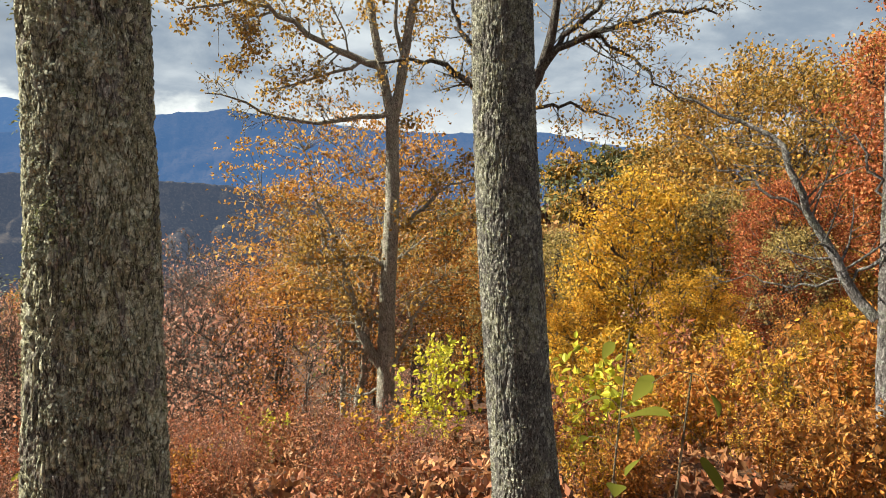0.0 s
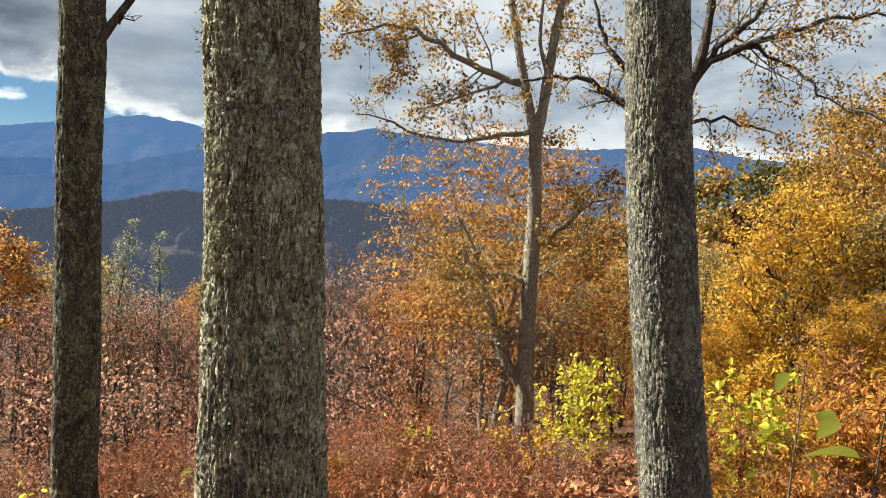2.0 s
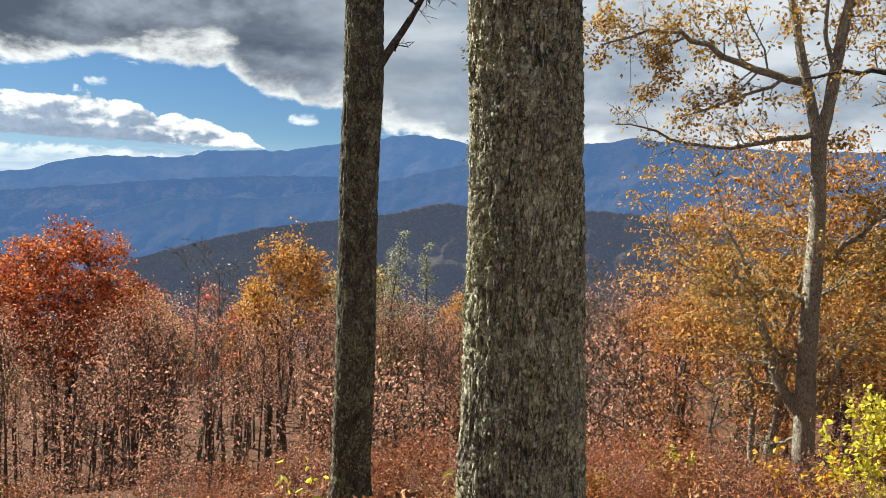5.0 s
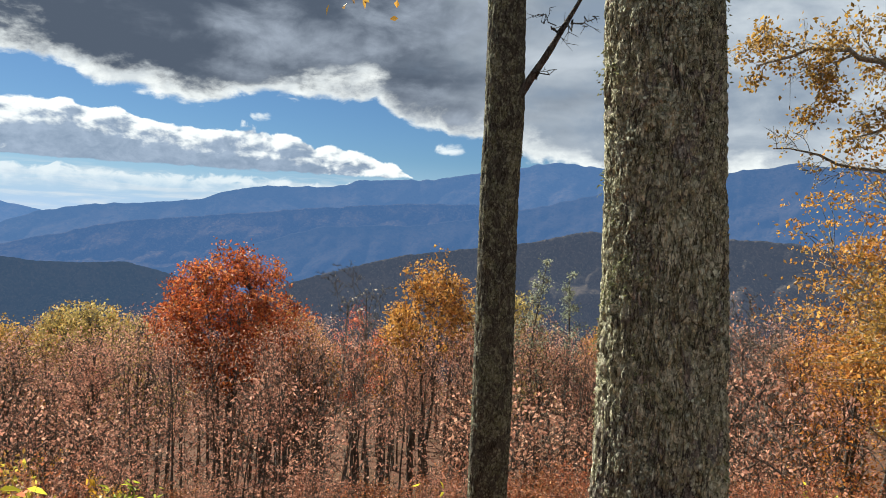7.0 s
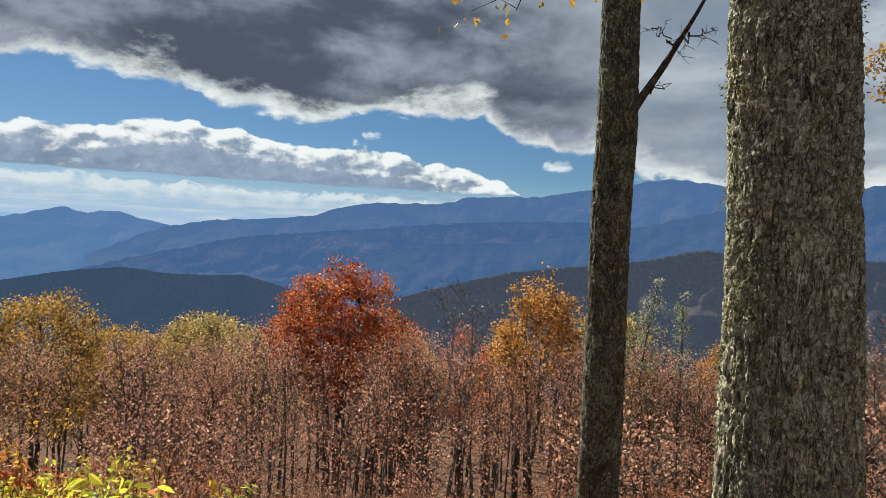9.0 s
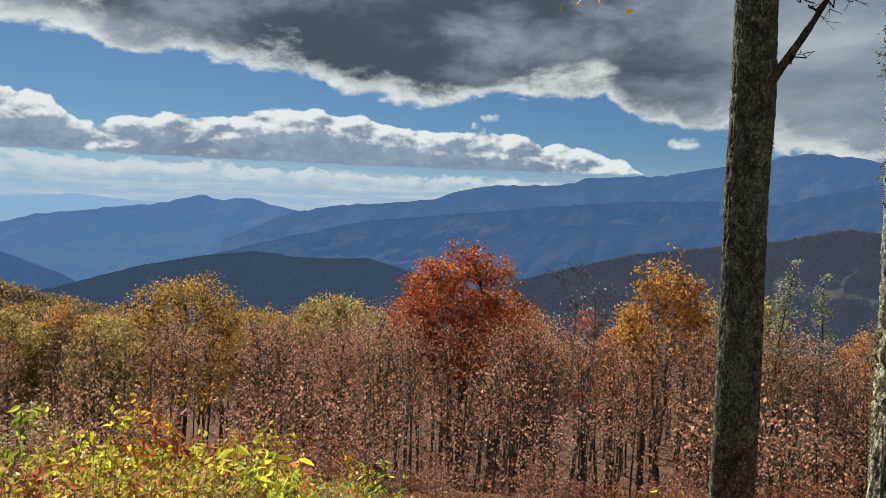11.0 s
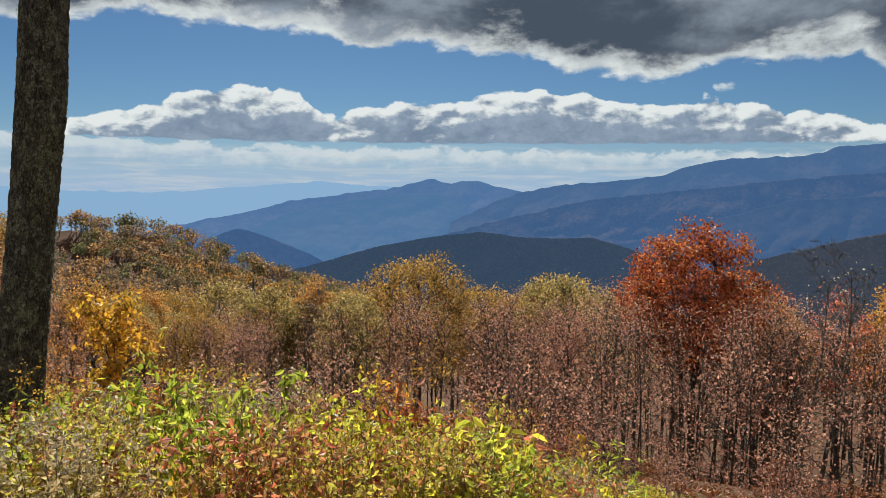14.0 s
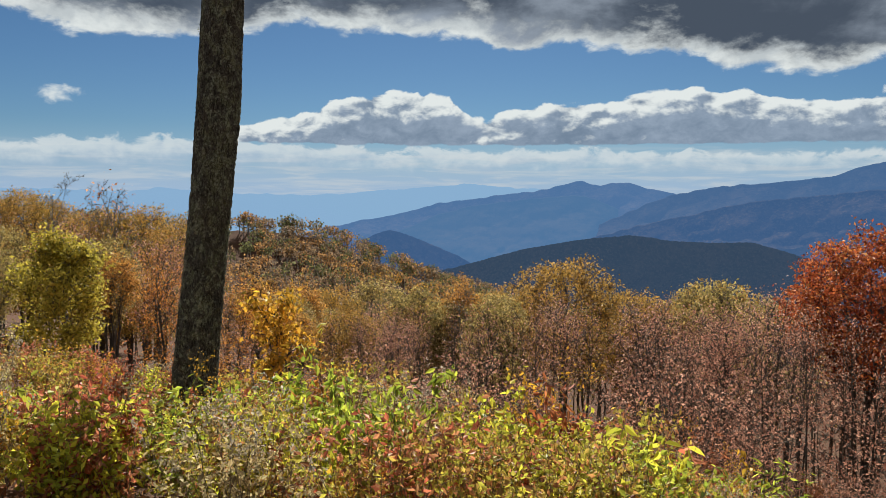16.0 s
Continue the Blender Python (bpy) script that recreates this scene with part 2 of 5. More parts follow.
def bark_mat(name, dark, mid, lichen, amount, fine=1.0):
    """Bark: plates between cracks, a skin of lichen in rosettes and crusts, broad darker patches."""
    m = material(name)
    p = coords("Object")
    wob = noisy(p, 9.0 * fine, 3, 0.6)
    n1 = noisy(scaled(p, 34 * fine, 34 * fine, 9 * fine), 1.0, 4, 0.55, 0.9)
    n2 = noisy(scaled(p, 60 * fine, 60 * fine, 30 * fine), 1.0, 5, 0.65, 1.2)
    crack = Ex.op("ABSOLUTE", n1 - 0.5).step(0.04, 0.0)
    crack2 = Ex.op("ABSOLUTE", n2 - 0.5).step(0.05, 0.0)
    pit = n2.step(0.41, 0.33)
    grain = noisy(p, 230 * fine, 3, 0.7)
    patch = noisy(scaled(p, 1, 1, 0.7), 7.0, 7, 0.66, 1.2)
    spots = noisy(p, 55, 5, 0.75, 0.6)
    wide = noisy(scaled(p, 1, 1, 0.6), 2.6, 3)
    push = Ex.tree.nodes.new("ShaderNodeVectorMath")
    push.operation = "MULTIPLY_ADD"
    warp = Ex.tree.nodes.new("ShaderNodeTexNoise")
    warp.inputs["Scale"].default_value, warp.inputs["Detail"].default_value = 48, 4
    Ex.tree.links.new(p.s, warp.inputs["Vector"])
    Ex.tree.links.new(warp.outputs["Color"], push.inputs[0])
    push.inputs[1].default_value = (0.035, 0.035, 0.035)
    Ex.tree.links.new(p.s, push.inputs[2])
    q = Ex(push.outputs[0])
    far, own = cells(q, 38)
    far2, own2 = cells(q, 95)
    col = blend(n2.step(0.38, 0.62), tuple(c * 0.42 for c in mid), mid)
    col = blend(grain.step(0.48, 0.68) * 0.45, col, tuple(min(1, c * 1.6) for c in mid))
    # the thin crust, the rosettes and the small pale scales
    olive = (lichen[0] * 0.60, lichen[1] * 0.595, lichen[2] * 0.48)
    crust = (patch * 1.7 + spots * 0.5 + wide * 0.5).step(1.42 - amount, 1.54 - amount)
    col = blend(crust * 0.8, col, blend(spots.step(0.40, 0.60), tuple(c * 0.6 for c in olive), tuple(c * 1.25 for c in olive)))
    ros = (far * -1.0 + 0.62 + spots * 0.5 - 0.25).step(0.0, 0.16) * (own * 0.6 + patch * 2.4).step(1.66 - amount, 1.74 - amount)
    col = blend(ros * 0.85, col, blend(own.step(0.3, 0.9), tuple(c * 0.72 for c in lichen), lichen))
    scale = (far2 * -1.0 + 0.5 + grain * 0.3 - 0.15).step(0.0, 0.18) * (own2 * 0.8 + patch * 1.8).step(1.58 - amount, 1.64 - amount)
    col = blend(scale * 0.75, col, tuple(min(1, c * 1.12) for c in lichen))
    col = blend((wide * 0.7 + patch * 0.6).step(0.58, 0.46) * 0.45, col, tuple(c * 0.4 for c in mid))
    deep = (crack * 0.9 + crack2 * 0.4 + pit * 0.6) * (wob + 0.35).step(0.55, 0.88)
    col = blend(deep.low(0.95) * 0.88, col, dark)
    h = deep * -1.2 + n2 * 0.7 + grain * 0.25 + ros * 0.5 + scale * 0.35 + spots * 0.4 + crust * 0.2
    finish(surface(col, 0.92, bumped(h, 1.0, 0.014 / fine), 0.12))
    return m


def hill_mat(name, a, b, c, haze_glow, share, scale=0.02):
    """Distant woods: dull forest colours, with distance haze mixed in as blue emission."""
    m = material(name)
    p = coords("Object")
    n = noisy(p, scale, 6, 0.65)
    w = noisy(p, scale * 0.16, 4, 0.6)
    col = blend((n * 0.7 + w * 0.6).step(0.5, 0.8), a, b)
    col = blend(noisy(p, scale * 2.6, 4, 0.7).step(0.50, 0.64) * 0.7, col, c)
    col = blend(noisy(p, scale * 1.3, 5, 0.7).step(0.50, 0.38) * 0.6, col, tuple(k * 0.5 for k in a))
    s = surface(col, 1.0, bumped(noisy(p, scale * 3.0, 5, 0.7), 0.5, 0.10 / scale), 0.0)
    # the slope itself emits the haze colour
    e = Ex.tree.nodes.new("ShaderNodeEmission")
    e.inputs[0].default_value = (*haze_glow, 1)
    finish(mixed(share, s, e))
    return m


BARK_GREY = bark_mat("lichen_bark", (0.022, 0.016, 0.012), (0.42, 0.355, 0.28), (0.86, 0.79, 0.56), 0.23, 1.0)
BARK_ASH = bark_mat("grey_bark", (0.016, 0.014, 0.012), (0.31, 0.275, 0.23), (0.64, 0.60, 0.47), 0.08, 1.3)
BARK_DARK = bark_mat("dark_bark", (0.016, 0.013, 0.010), (0.195, 0.172, 0.13), (0.48, 0.46, 0.32), 0.08, 0.9)
BARK_PALE = bark_mat("pale_bark", (0.10, 0.08, 0.06), (0.62, 0.53, 0.41), (0.74, 0.68, 0.54), 0.08, 0.6)
BARK_TWIG = bark_mat("twig_bark", (0.05, 0.037, 0.03), (0.17, 0.135, 0.11), (0.26, 0.24, 0.19), 0.02, 0.5)
BARK_BARE = bark_mat("bare_twig_bark", (0.10, 0.085, 0.075), (0.30, 0.26, 0.23), (0.42, 0.40, 0.34), 0.05, 0.5)
STALK = bark_mat("weed_stalks", (0.16, 0.11, 0.06), (0.34, 0.25, 0.15), (0.36, 0.32, 0.15), 0.04)
LICHEN = leaf_mat("lichen_flakes", [(0.16, 0.155, 0.09), (0.26, 0.25, 0.17), (0.36, 0.345, 0.25), (0.44, 0.43, 0.34)], 0.05, 0.95, 0.05)
MOSS = leaf_mat("moss_tufts", [(0.10, 0.10, 0.04), (0.20, 0.20, 0.09), (0.30, 0.30, 0.17)], 0.3, 0.95, 0.05)

L_RED = leaf_mat("red_leaves", [(0.19, 0.035, 0.015), (0.34, 0.07, 0.024), (0.47, 0.135, 0.038), (0.56, 0.27, 0.08)], 0.4)
L_GOLD = leaf_mat("gold_leaves", [(0.19, 0.115, 0.03), (0.33, 0.19, 0.042), (0.44, 0.245, 0.05), (0.40, 0.29, 0.09)], 0.42)
# pinker, lighter version of the rust leaves: side light put into their colour
L_ROSE_LIT = leaf_mat("side_lit_rose_leaves", [(0.30, 0.135, 0.09), (0.42, 0.20, 0.13), (0.50, 0.28, 0.18), (0.54, 0.38, 0.26)], 0.52, 0.6, 0.12)
L_RUST = leaf_mat("rust_leaves", [(0.24, 0.105, 0.072), (0.37, 0.17, 0.115), (0.47, 0.25, 0.165), (0.52, 0.36, 0.25)], 0.48, 0.6, 0.12)
L_OLIVE = leaf_mat("olive_leaves", [(0.17, 0.135, 0.045), (0.30, 0.225, 0.07), (0.41, 0.30, 0.10), (0.43, 0.26, 0.12)], 0.5)
L_ORANGE = leaf_mat("orange_leaves", [(0.26, 0.10, 0.03), (0.44, 0.17, 0.04), (0.56, 0.25, 0.05), (0.56, 0.34, 0.09)], 0.45)
L_YELLOW = leaf_mat("yellow_leaves", [(0.33, 0.24, 0.03), (0.53, 0.31, 0.035), (0.66, 0.36, 0.04), (0.60, 0.27, 0.045)], 0.45)
L_AMBER = leaf_mat("amber_leaves", [(0.27, 0.12, 0.03), (0.44, 0.20, 0.045), (0.55, 0.29, 0.065), (0.50, 0.36, 0.12)], 0.42)
L_WOOD = leaf_mat("dull_green_wood_leaves", [(0.10, 0.11, 0.05), (0.17, 0.16, 0.06), (0.24, 0.20, 0.08)], 0.35, 0.7, 0.15)
L_PINK = leaf_mat("salmon_leaves", [(0.42, 0.09, 0.05), (0.58, 0.17, 0.09), (0.66, 0.28, 0.16)], 0.5)
L_LIME = leaf_mat("lime_leaves", [(0.34, 0.38, 0.04), (0.52, 0.50, 0.05), (0.66, 0.56, 0.06), (0.68, 0.50, 0.05)], 0.5)
L_GREEN = leaf_mat("green_leaves", [(0.15, 0.20, 0.025), (0.30, 0.35, 0.04), (0.47, 0.48, 0.06), (0.58, 0.47, 0.07)], 0.5)
L_MIXED = leaf_mat("mixed_leaves", [(0.14, 0.11, 0.03), (0.40, 0.15, 0.07), (0.42, 0.39, 0.05), (0.62, 0.50, 0.08), (0.56, 0.20, 0.10), (0.62, 0.51, 0.28)], 0.42)
L_CREAM = leaf_mat("cream_leaves", [(0.28, 0.18, 0.08), (0.46, 0.33, 0.15), (0.58, 0.47, 0.24), (0.48, 0.44, 0.12)], 0.42, 0.7, 0.2)
L_SCRUB = leaf_mat("scrub_leaves", [(0.26, 0.07, 0.04), (0.46, 0.12, 0.06), (0.58, 0.24, 0.11), (0.50, 0.36, 0.13)], 0.45)
L_CRIMSON = leaf_mat("brush_leaves", [(0.17, 0.06, 0.035), (0.30, 0.095, 0.045), (0.42, 0.16, 0.07), (0.48, 0.29, 0.16)], 0.42)
L_OAK = leaf_mat("oak_leaves", [(0.20, 0.15, 0.035), (0.34, 0.21, 0.045), (0.46, 0.25, 0.05), (0.44, 0.17, 0.045)], 0.4)
L_SCARLET = leaf_mat("scarlet_leaves", [(0.24, 0.065, 0.028), (0.38, 0.10, 0.04), (0.46, 0.17, 0.06), (0.42, 0.25, 0.09)], 0.45)
# browns greyed, which puts some distance haze into the leaf colour
L_HILL = leaf_mat("hazed_brown_leaves", [(0.15, 0.105, 0.075), (0.22, 0.145, 0.09), (0.29, 0.18, 0.095), (0.27, 0.22, 0.15)], 0.42, 0.7, 0.2)
L_OAKHILL = leaf_mat("oak_wood_leaves", [(0.20, 0.13, 0.06), (0.31, 0.18, 0.07), (0.38, 0.20, 0.075), (0.31, 0.15, 0.075)], 0.45, 0.7, 0.2)
# greens darkened so that sunlit leaves pass for leaves in shade
L_SHADE = leaf_mat("shaded_broad_leaves", [(0.06, 0.065, 0.010), (0.095, 0.095, 0.013), (0.15, 0.13, 0.02)], 0.5, 0.8, 0.04)
L_CONE = leaf_mat("yellow_olive_leaves", [(0.26, 0.23, 0.04), (0.42, 0.34, 0.05), (0.54, 0.42, 0.06), (0.52, 0.34, 0.06)], 0.48)
L_PINE = leaf_mat("pine_needles", [(0.16, 0.18, 0.11), (0.27, 0.28, 0.18), (0.36, 0.35, 0.25)], 0.4, 0.7)
L_SEED = leaf_mat("seed_heads", [(0.34, 0.26, 0.17), (0.46, 0.38, 0.27), (0.56, 0.48, 0.38)], 0.35, 0.9, 0.1)
L_LITTER = leaf_mat("fallen_leaves", [(0.16, 0.06, 0.03), (0.30, 0.11, 0.05), (0.40, 0.18, 0.07), (0.34, 0.22, 0.12)], 0.15, 0.6)


def ground_mat():
    m = material("leaf_litter_ground")
    p = coords("Object")
    n, w, g = noisy(p, 7.0, 6, 0.7), noisy(p, 0.35, 3), noisy(p, 40.0, 4, 0.7)
    col = ramp(n * 0.6 + g * 0.4, [(0.3, (0.022, 0.012, 0.008)), (0.46, (0.075, 0.035, 0.02)), (0.6, (0.15, 0.07, 0.04)), (0.74, (0.26, 0.15, 0.09))])
    col = blend(w.step(0.45, 0.65) * 0.4, col, (0.06, 0.045, 0.02))
    finish(surface(col, 0.95, bumped(n + g * 0.6, 0.8, 0.05), 0.1))
    return m


GROUND = ground_mat()

# ---- numbers and meshes ----


def at(az, r, z=0.0):
    a = radians(az)
    return Vector((-math.sin(a) * r, math.cos(a) * r, z))


def ray(az, el, r):
    """A place seen from the eye at that bearing and height angle, r metres away over the plan."""
    return at(az, r, 1.6 + r * math.tan(radians(el)))


SLOPE = ((-180, -0.02), (-90, 0.04), (-40, 0.12), (-20, 0.20), (5, 0.30), (40, 0.36), (65, 0.36), (90, 0.31), (105, 0.24), (118, 0.16), (150, 0.02), (180, -0.02))


def ground_z(x, y):
    x, y = np.asarray(x, float), np.asarray(y, float)
    r, az = np.hypot(x, y), np.degrees(np.arctan2(-x, y))
    s = np.interp(az, [a for a, _ in SLOPE], [b for _, b in SLOPE])
    near = np.log1p(np.exp(np.clip((r - 3.2) * 2.0, -40, 40))) / 2.0
    near = np.where(r > 20, r - 3.2, near)
    fall = np.where(near < 42, near, 42 + (near - 42) * 0.42)
    fall = np.where(near < 400, fall, 42 + 358 * 0.42)
    z = -s * fall
    far = np.clip((r - 150) / 1300, 0, 1)
    z = z * (1 - far) + far * -430
    return z + 0.06 * np.sin(x * 0.9 + 1.3) * np.sin(y * 0.8) * np.clip(r / 5, 0, 3)


def gz(x, y):
    return float(ground_z(x, y))


def lattice(i, j, k, seed):
    h = (i * 374761393 + j * 668265263 + k * 2147483647 + seed * 144665) & 0xFFFFFFFF
    h = ((h ^ (h >> 13)) * 1274126177) & 0xFFFFFFFF
    return ((h ^ (h >> 16)) & 0xFFFF) / 65535.0


def vnoise(p, seed=0):
    p = np.asarray(p, float)
    i = np.floor(p).astype(np.int64)
    f = p - i
    f = f * f * (3 - 2 * f)
    out = 0
    for a in (0, 1):
        for b in (0, 1):
            for c in (0, 1):
                w = (f[:, 0] if a else 1 - f[:, 0]) * (f[:, 1] if b else 1 - f[:, 1]) * (f[:, 2] if c else 1 - f[:, 2])
                out = out + w * lattice(i[:, 0] + a, i[:, 1] + b, i[:, 2] + c, seed)
    return out


def fbm(p, seed=0, octaves=4):
    p = np.asarray(p, float)
    return sum(vnoise(p * 2.03 ** o, seed + o) * 0.5 ** o for o in range(octaves)) / (2 - 0.5 ** (octaves - 1))


class Geo:
    """Vertices and four-sided faces, gathered into one mesh."""

    def __init__(self):
        self.v, self.q, self.n = [], [], 0

    def add(self, v, q):
        self.v.append(np.asarray(v, float).reshape(-1, 3))
        self.q.append(np.asarray(q, np.int64).reshape(-1, 4) + self.n)
        self.n += len(self.v[-1])

    def mesh(self, name, mat, smooth=True):
        v, q = np.concatenate(self.v), np.concatenate(self.q)
        me = bpy.data.meshes.new(name)
        me.vertices.add(len(v))
        me.vertices.foreach_set("co", v.ravel())
        me.loops.add(q.size)
        me.loops.foreach_set("vertex_index", q.ravel())
        me.polygons.add(len(q))
        me.polygons.foreach_set("loop_start", np.arange(len(q)) * 4)
        me.polygons.foreach_set("use_smooth", np.full(len(q), smooth))
        me.update(calc_edges=True)
        me.materials.append(mat)
        return me


def part(name, geo, mat, parent, label="", smooth=True):
    ob = new(name, geo.mesh(name, mat, smooth))
    ob.parent = parent
    return tagged(ob, label)


def thing(name, place, label, category, group=""):
    ob = new(name)
    ob.empty_display_size = 0.3
    ob.location = place
    return tagged(ob, label, category, group)


def tube(geo, pts, rad, sides):
    pts, rad = np.asarray(pts, float), np.asarray(rad, float)
    n = len(pts)
    d = np.gradient(pts, axis=0)
    d /= np.linalg.norm(d, axis=1)[:, None] + 1e-9
    ref = np.array([1.0, 0.13, 0.07]) if abs(d[:, 2]).mean() > 0.6 else np.array([0.05, 0.1, 1.0])
    a = np.cross(d, ref)
    a /= np.linalg.norm(a, axis=1)[:, None] + 1e-9
    b = np.cross(d, a)
    th = np.arange(sides) * 2 * np.pi / sides
    v = pts[:, None] + rad[:, None, None] * (a[:, None] * np.cos(th)[None, :, None] + b[:, None] * np.sin(th)[None, :, None])
    i, j = np.meshgrid(np.arange(n - 1), np.arange(sides), indexing="ij")
    k = (j + 1) % sides
    q = np.stack([i * sides + j, i * sides + k, (i + 1) * sides + k, (i + 1) * sides + j], -1)
    geo.add(v, q)


def leaves(geo, centres, size, rng, droop=0.3, wide=0.62, folded=False, along=None):
    """One leaf at each centre: a pointed blade, turned at random, a little folded."""
    c = np.asarray(centres, float).reshape(-1, 3)
    n = len(c)
    if not n:
        return
    d = rng.normal(size=(n, 3))
    d[:, 2] -= droop * 1.6
    if along is not None:
        d = d * 0.5 + along
    d /= np.linalg.norm(d, axis=1)[:, None] + 1e-9
    s = np.cross(d, rng.normal(size=(n, 3)))
    s /= np.linalg.norm(s, axis=1)[:, None] + 1e-9
    up = np.cross(d, s)
    L = (size * rng.uniform(0.65, 1.3, n))[:, None]
    W = L * wide * 0.5
    if not folded:
        fold = up * W * 0.35
        v = np.stack([c, c + d * L * 0.45 + s * W + fold, c + d * L, c + d * L * 0.45 - s * W + fold], 1)
        q = np.arange(n * 4).reshape(n, 4)
    else:
        fold, curl = up * W * 0.3, up * L * -0.12
        v = np.stack([c, c + d * L * 0.28 + s * W * 0.85 + fold, c + d * L * 0.62 + s * W * 0.8 + fold + curl * 0.4, c + d * L + curl,
                      c + d * L * 0.62 - s * W * 0.8 + fold + curl * 0.4, c + d * L * 0.28 - s * W * 0.85 + fold], 1)
        b = np.arange(n)[:, None] * 6
        q = np.concatenate([b + [0, 1, 2, 3], b + [0, 3, 4, 5]], 0)
    geo.add(v, q)


def bent(rng, start, d, length, n, wander, lift):
    """A crooked line from start, in n steps."""
    p, d = np.array(start, float), np.array(d, float)
    out = [p.copy()]
    for _ in range(n):
        d = d + rng.normal(size=3) * wander + np.array([0, 0, lift])
        d /= np.linalg.norm(d)
        p = p + d * length / n
        out.append(p.copy())
    return np.array(out)


def pick(line, s):
    x = s * (len(line) - 1)
    i = min(int(x), len(line) - 2)
    return line[i] + (line[i + 1] - line[i]) * (x - i), line[i + 1] - line[i]


def sprays(wood, leafg, rng, line, rad, n_sub, sub_len, n_twig, per_twig, leaf, spread, lift=0.05, start=0.25, droop=0.3, sides=3, thin=1.0):
    """Side branches and twigs along a limb, with leaves at the twigs."""
    for k in range(n_sub):
        s = start + (1 - start) * (k + rng.uniform(0.1, 0.9)) / n_sub
        p, d = pick(line, s)
        d = d / (np.linalg.norm(d) + 1e-9)
        side = np.cross(d, rng.normal(size=3))
        side /= np.linalg.norm(side) + 1e-9
        L = sub_len * rng.uniform(0.6, 1.2) * (1.1 - 0.55 * s)
        sub = bent(rng, p, d * 0.6 + side, L, 3, 0.18, lift)
        r0 = max(rad * (1.15 - s) * 0.5, 0.012 * thin)
        tube(wood, sub, np.linspace(r0, r0 * 0.35, 4), sides)
        for j in range(n_twig):
            q, e = pick(sub, rng.uniform(0.2, 1.0))
            e = e / (np.linalg.norm(e) + 1e-9)
            side = np.cross(e, rng.normal(size=3))
            side /= np.linalg.norm(side) + 1e-9
            tw = bent(rng, q, e * 0.7 + side * 0.9, L * rng.uniform(0.3, 0.55), 2, 0.2, lift)
            tube(wood, tw[[0, 2]], [max(r0 * 0.4, 0.009 * thin), 0.005 * thin], 3)
            if per_twig and leafg is not None:
                m = rng.poisson(per_twig)
                u = rng.uniform(0.15, 1.1, m)[:, None]
                leaves(leafg, tw[0] + (tw[-1] - tw[0]) * u + rng.normal(size=(m, 3)) * spread, leaf, rng, droop)


def tree(name, place, rng, H, base, width, bark, foliage, label, group="", stems=1, n1=13, n2=5, n3=4, per=5, leaf=0.16, spread=0.18,
         trunk=0.016, shape="dome", rise=0.7, lean=(0, 0), low=0, category="tree", lift=0.06, start=0.3):
    """A tree: trunk with limbs, and a crown of single leaves. base: the share of its height without limbs. low: leaves on small shoots below."""
    ob = thing(name, place, label, category, group or name.replace("_", " ") + "s of the wood")
    wood, crown = Geo(), Geo()
    for st in range(stems):
        a = st * 2.4 + rng.uniform(0, 6)
        d = np.array([math.cos(a) * 0.16 * (stems > 1) + lean[0], math.sin(a) * 0.16 * (stems > 1) + lean[1], 1.0])
        h = H * (1 if st == 0 else rng.uniform(0.82, 0.97))
        line = bent(rng, (math.cos(a) * 0.15 * (stems > 1), math.sin(a) * 0.15 * (stems > 1), -0.4), d, h * (0.97 if shape == 'cone' else 0.84) + 0.4, 12, 0.035, 0.05)
        r0 = H * trunk * (1 if st == 0 else 0.75)
        rad = r0 * (1 - np.linspace(0, 1, 13) * 0.9)
        rad[0] *= 1.25
        tube(wood, line, rad, 7)
        for k in range(n1):
            s = base + (0.99 - base) * (k + rng.uniform(0.0, 0.8)) / n1
            u = (s - base) / (1 - base)
            p, _ = pick(line, s)
            a2 = k * 2.399 + st * 1.3 + rng.uniform(-0.4, 0.4)
            up = rise * rng.uniform(0.7, 1.3) * (0.5 + 1.3 * u if shape != "cone" else 1)
            way = np.array([math.cos(a2), math.sin(a2), up]) / math.sqrt(1 + up * up)
            if shape == "cone":
                L = max(0.3, width * (1.05 - u) * rng.uniform(0.75, 1.12))
            else:
                # as far as the crown's rounded outline
                mid = base + (1 - base) * {"dome": 0.42, "oval": 0.5, "vase": 0.62}[shape]
                t = np.linspace(0.2, 2.2 * (width + H * (1 - base)), 60)[:, None]
                w = p + way * t
                z = (w[:, 2] - mid * H) / np.where(w[:, 2] > mid * H, H * (1 - mid), H * (mid - base) * 1.1 + 0.3)
                out = (np.hypot(w[:, 0], w[:, 1]) / width) ** 2.5 + np.abs(z) ** 2.5
                ok = np.nonzero((out < 1) & (z > -1))[0]
                L = max(0.4, float(t[ok[-1], 0]) if len(ok) else width * 0.3) * rng.uniform(0.80, 1.04)
            limb = bent(rng, p, way, L, 6, 0.09, lift * 0.6)
            lr = max(0.014, r0 * (1 - s * 0.85) * 0.5)
            tube(wood, limb, np.linspace(lr, lr * 0.25, 7), 5)
            sprays(wood, crown, rng, limb, lr, n2, min(L * 0.45, width * 0.5), n3, per, leaf, spread, lift, start)
        for k in range(low):
            s = rng.uniform(0.06, base)
            p, _ = pick(line, s)
            a2 = rng.uniform(0, 6.28)
            tw = bent(rng, p, (math.cos(a2), math.sin(a2), 0.3), rng.uniform(0.5, 1.5), 3, 0.2, 0.0)
            tube(wood, tw, np.linspace(0.012, 0.004, 4), 3)
            m = rng.poisson(per * 1.6)
            leaves(crown, tw[0] + (tw[-1] - tw[0]) * rng.uniform(0.2, 1.1, (m, 1)) + rng.normal(size=(m, 3)) * spread, leaf, rng)
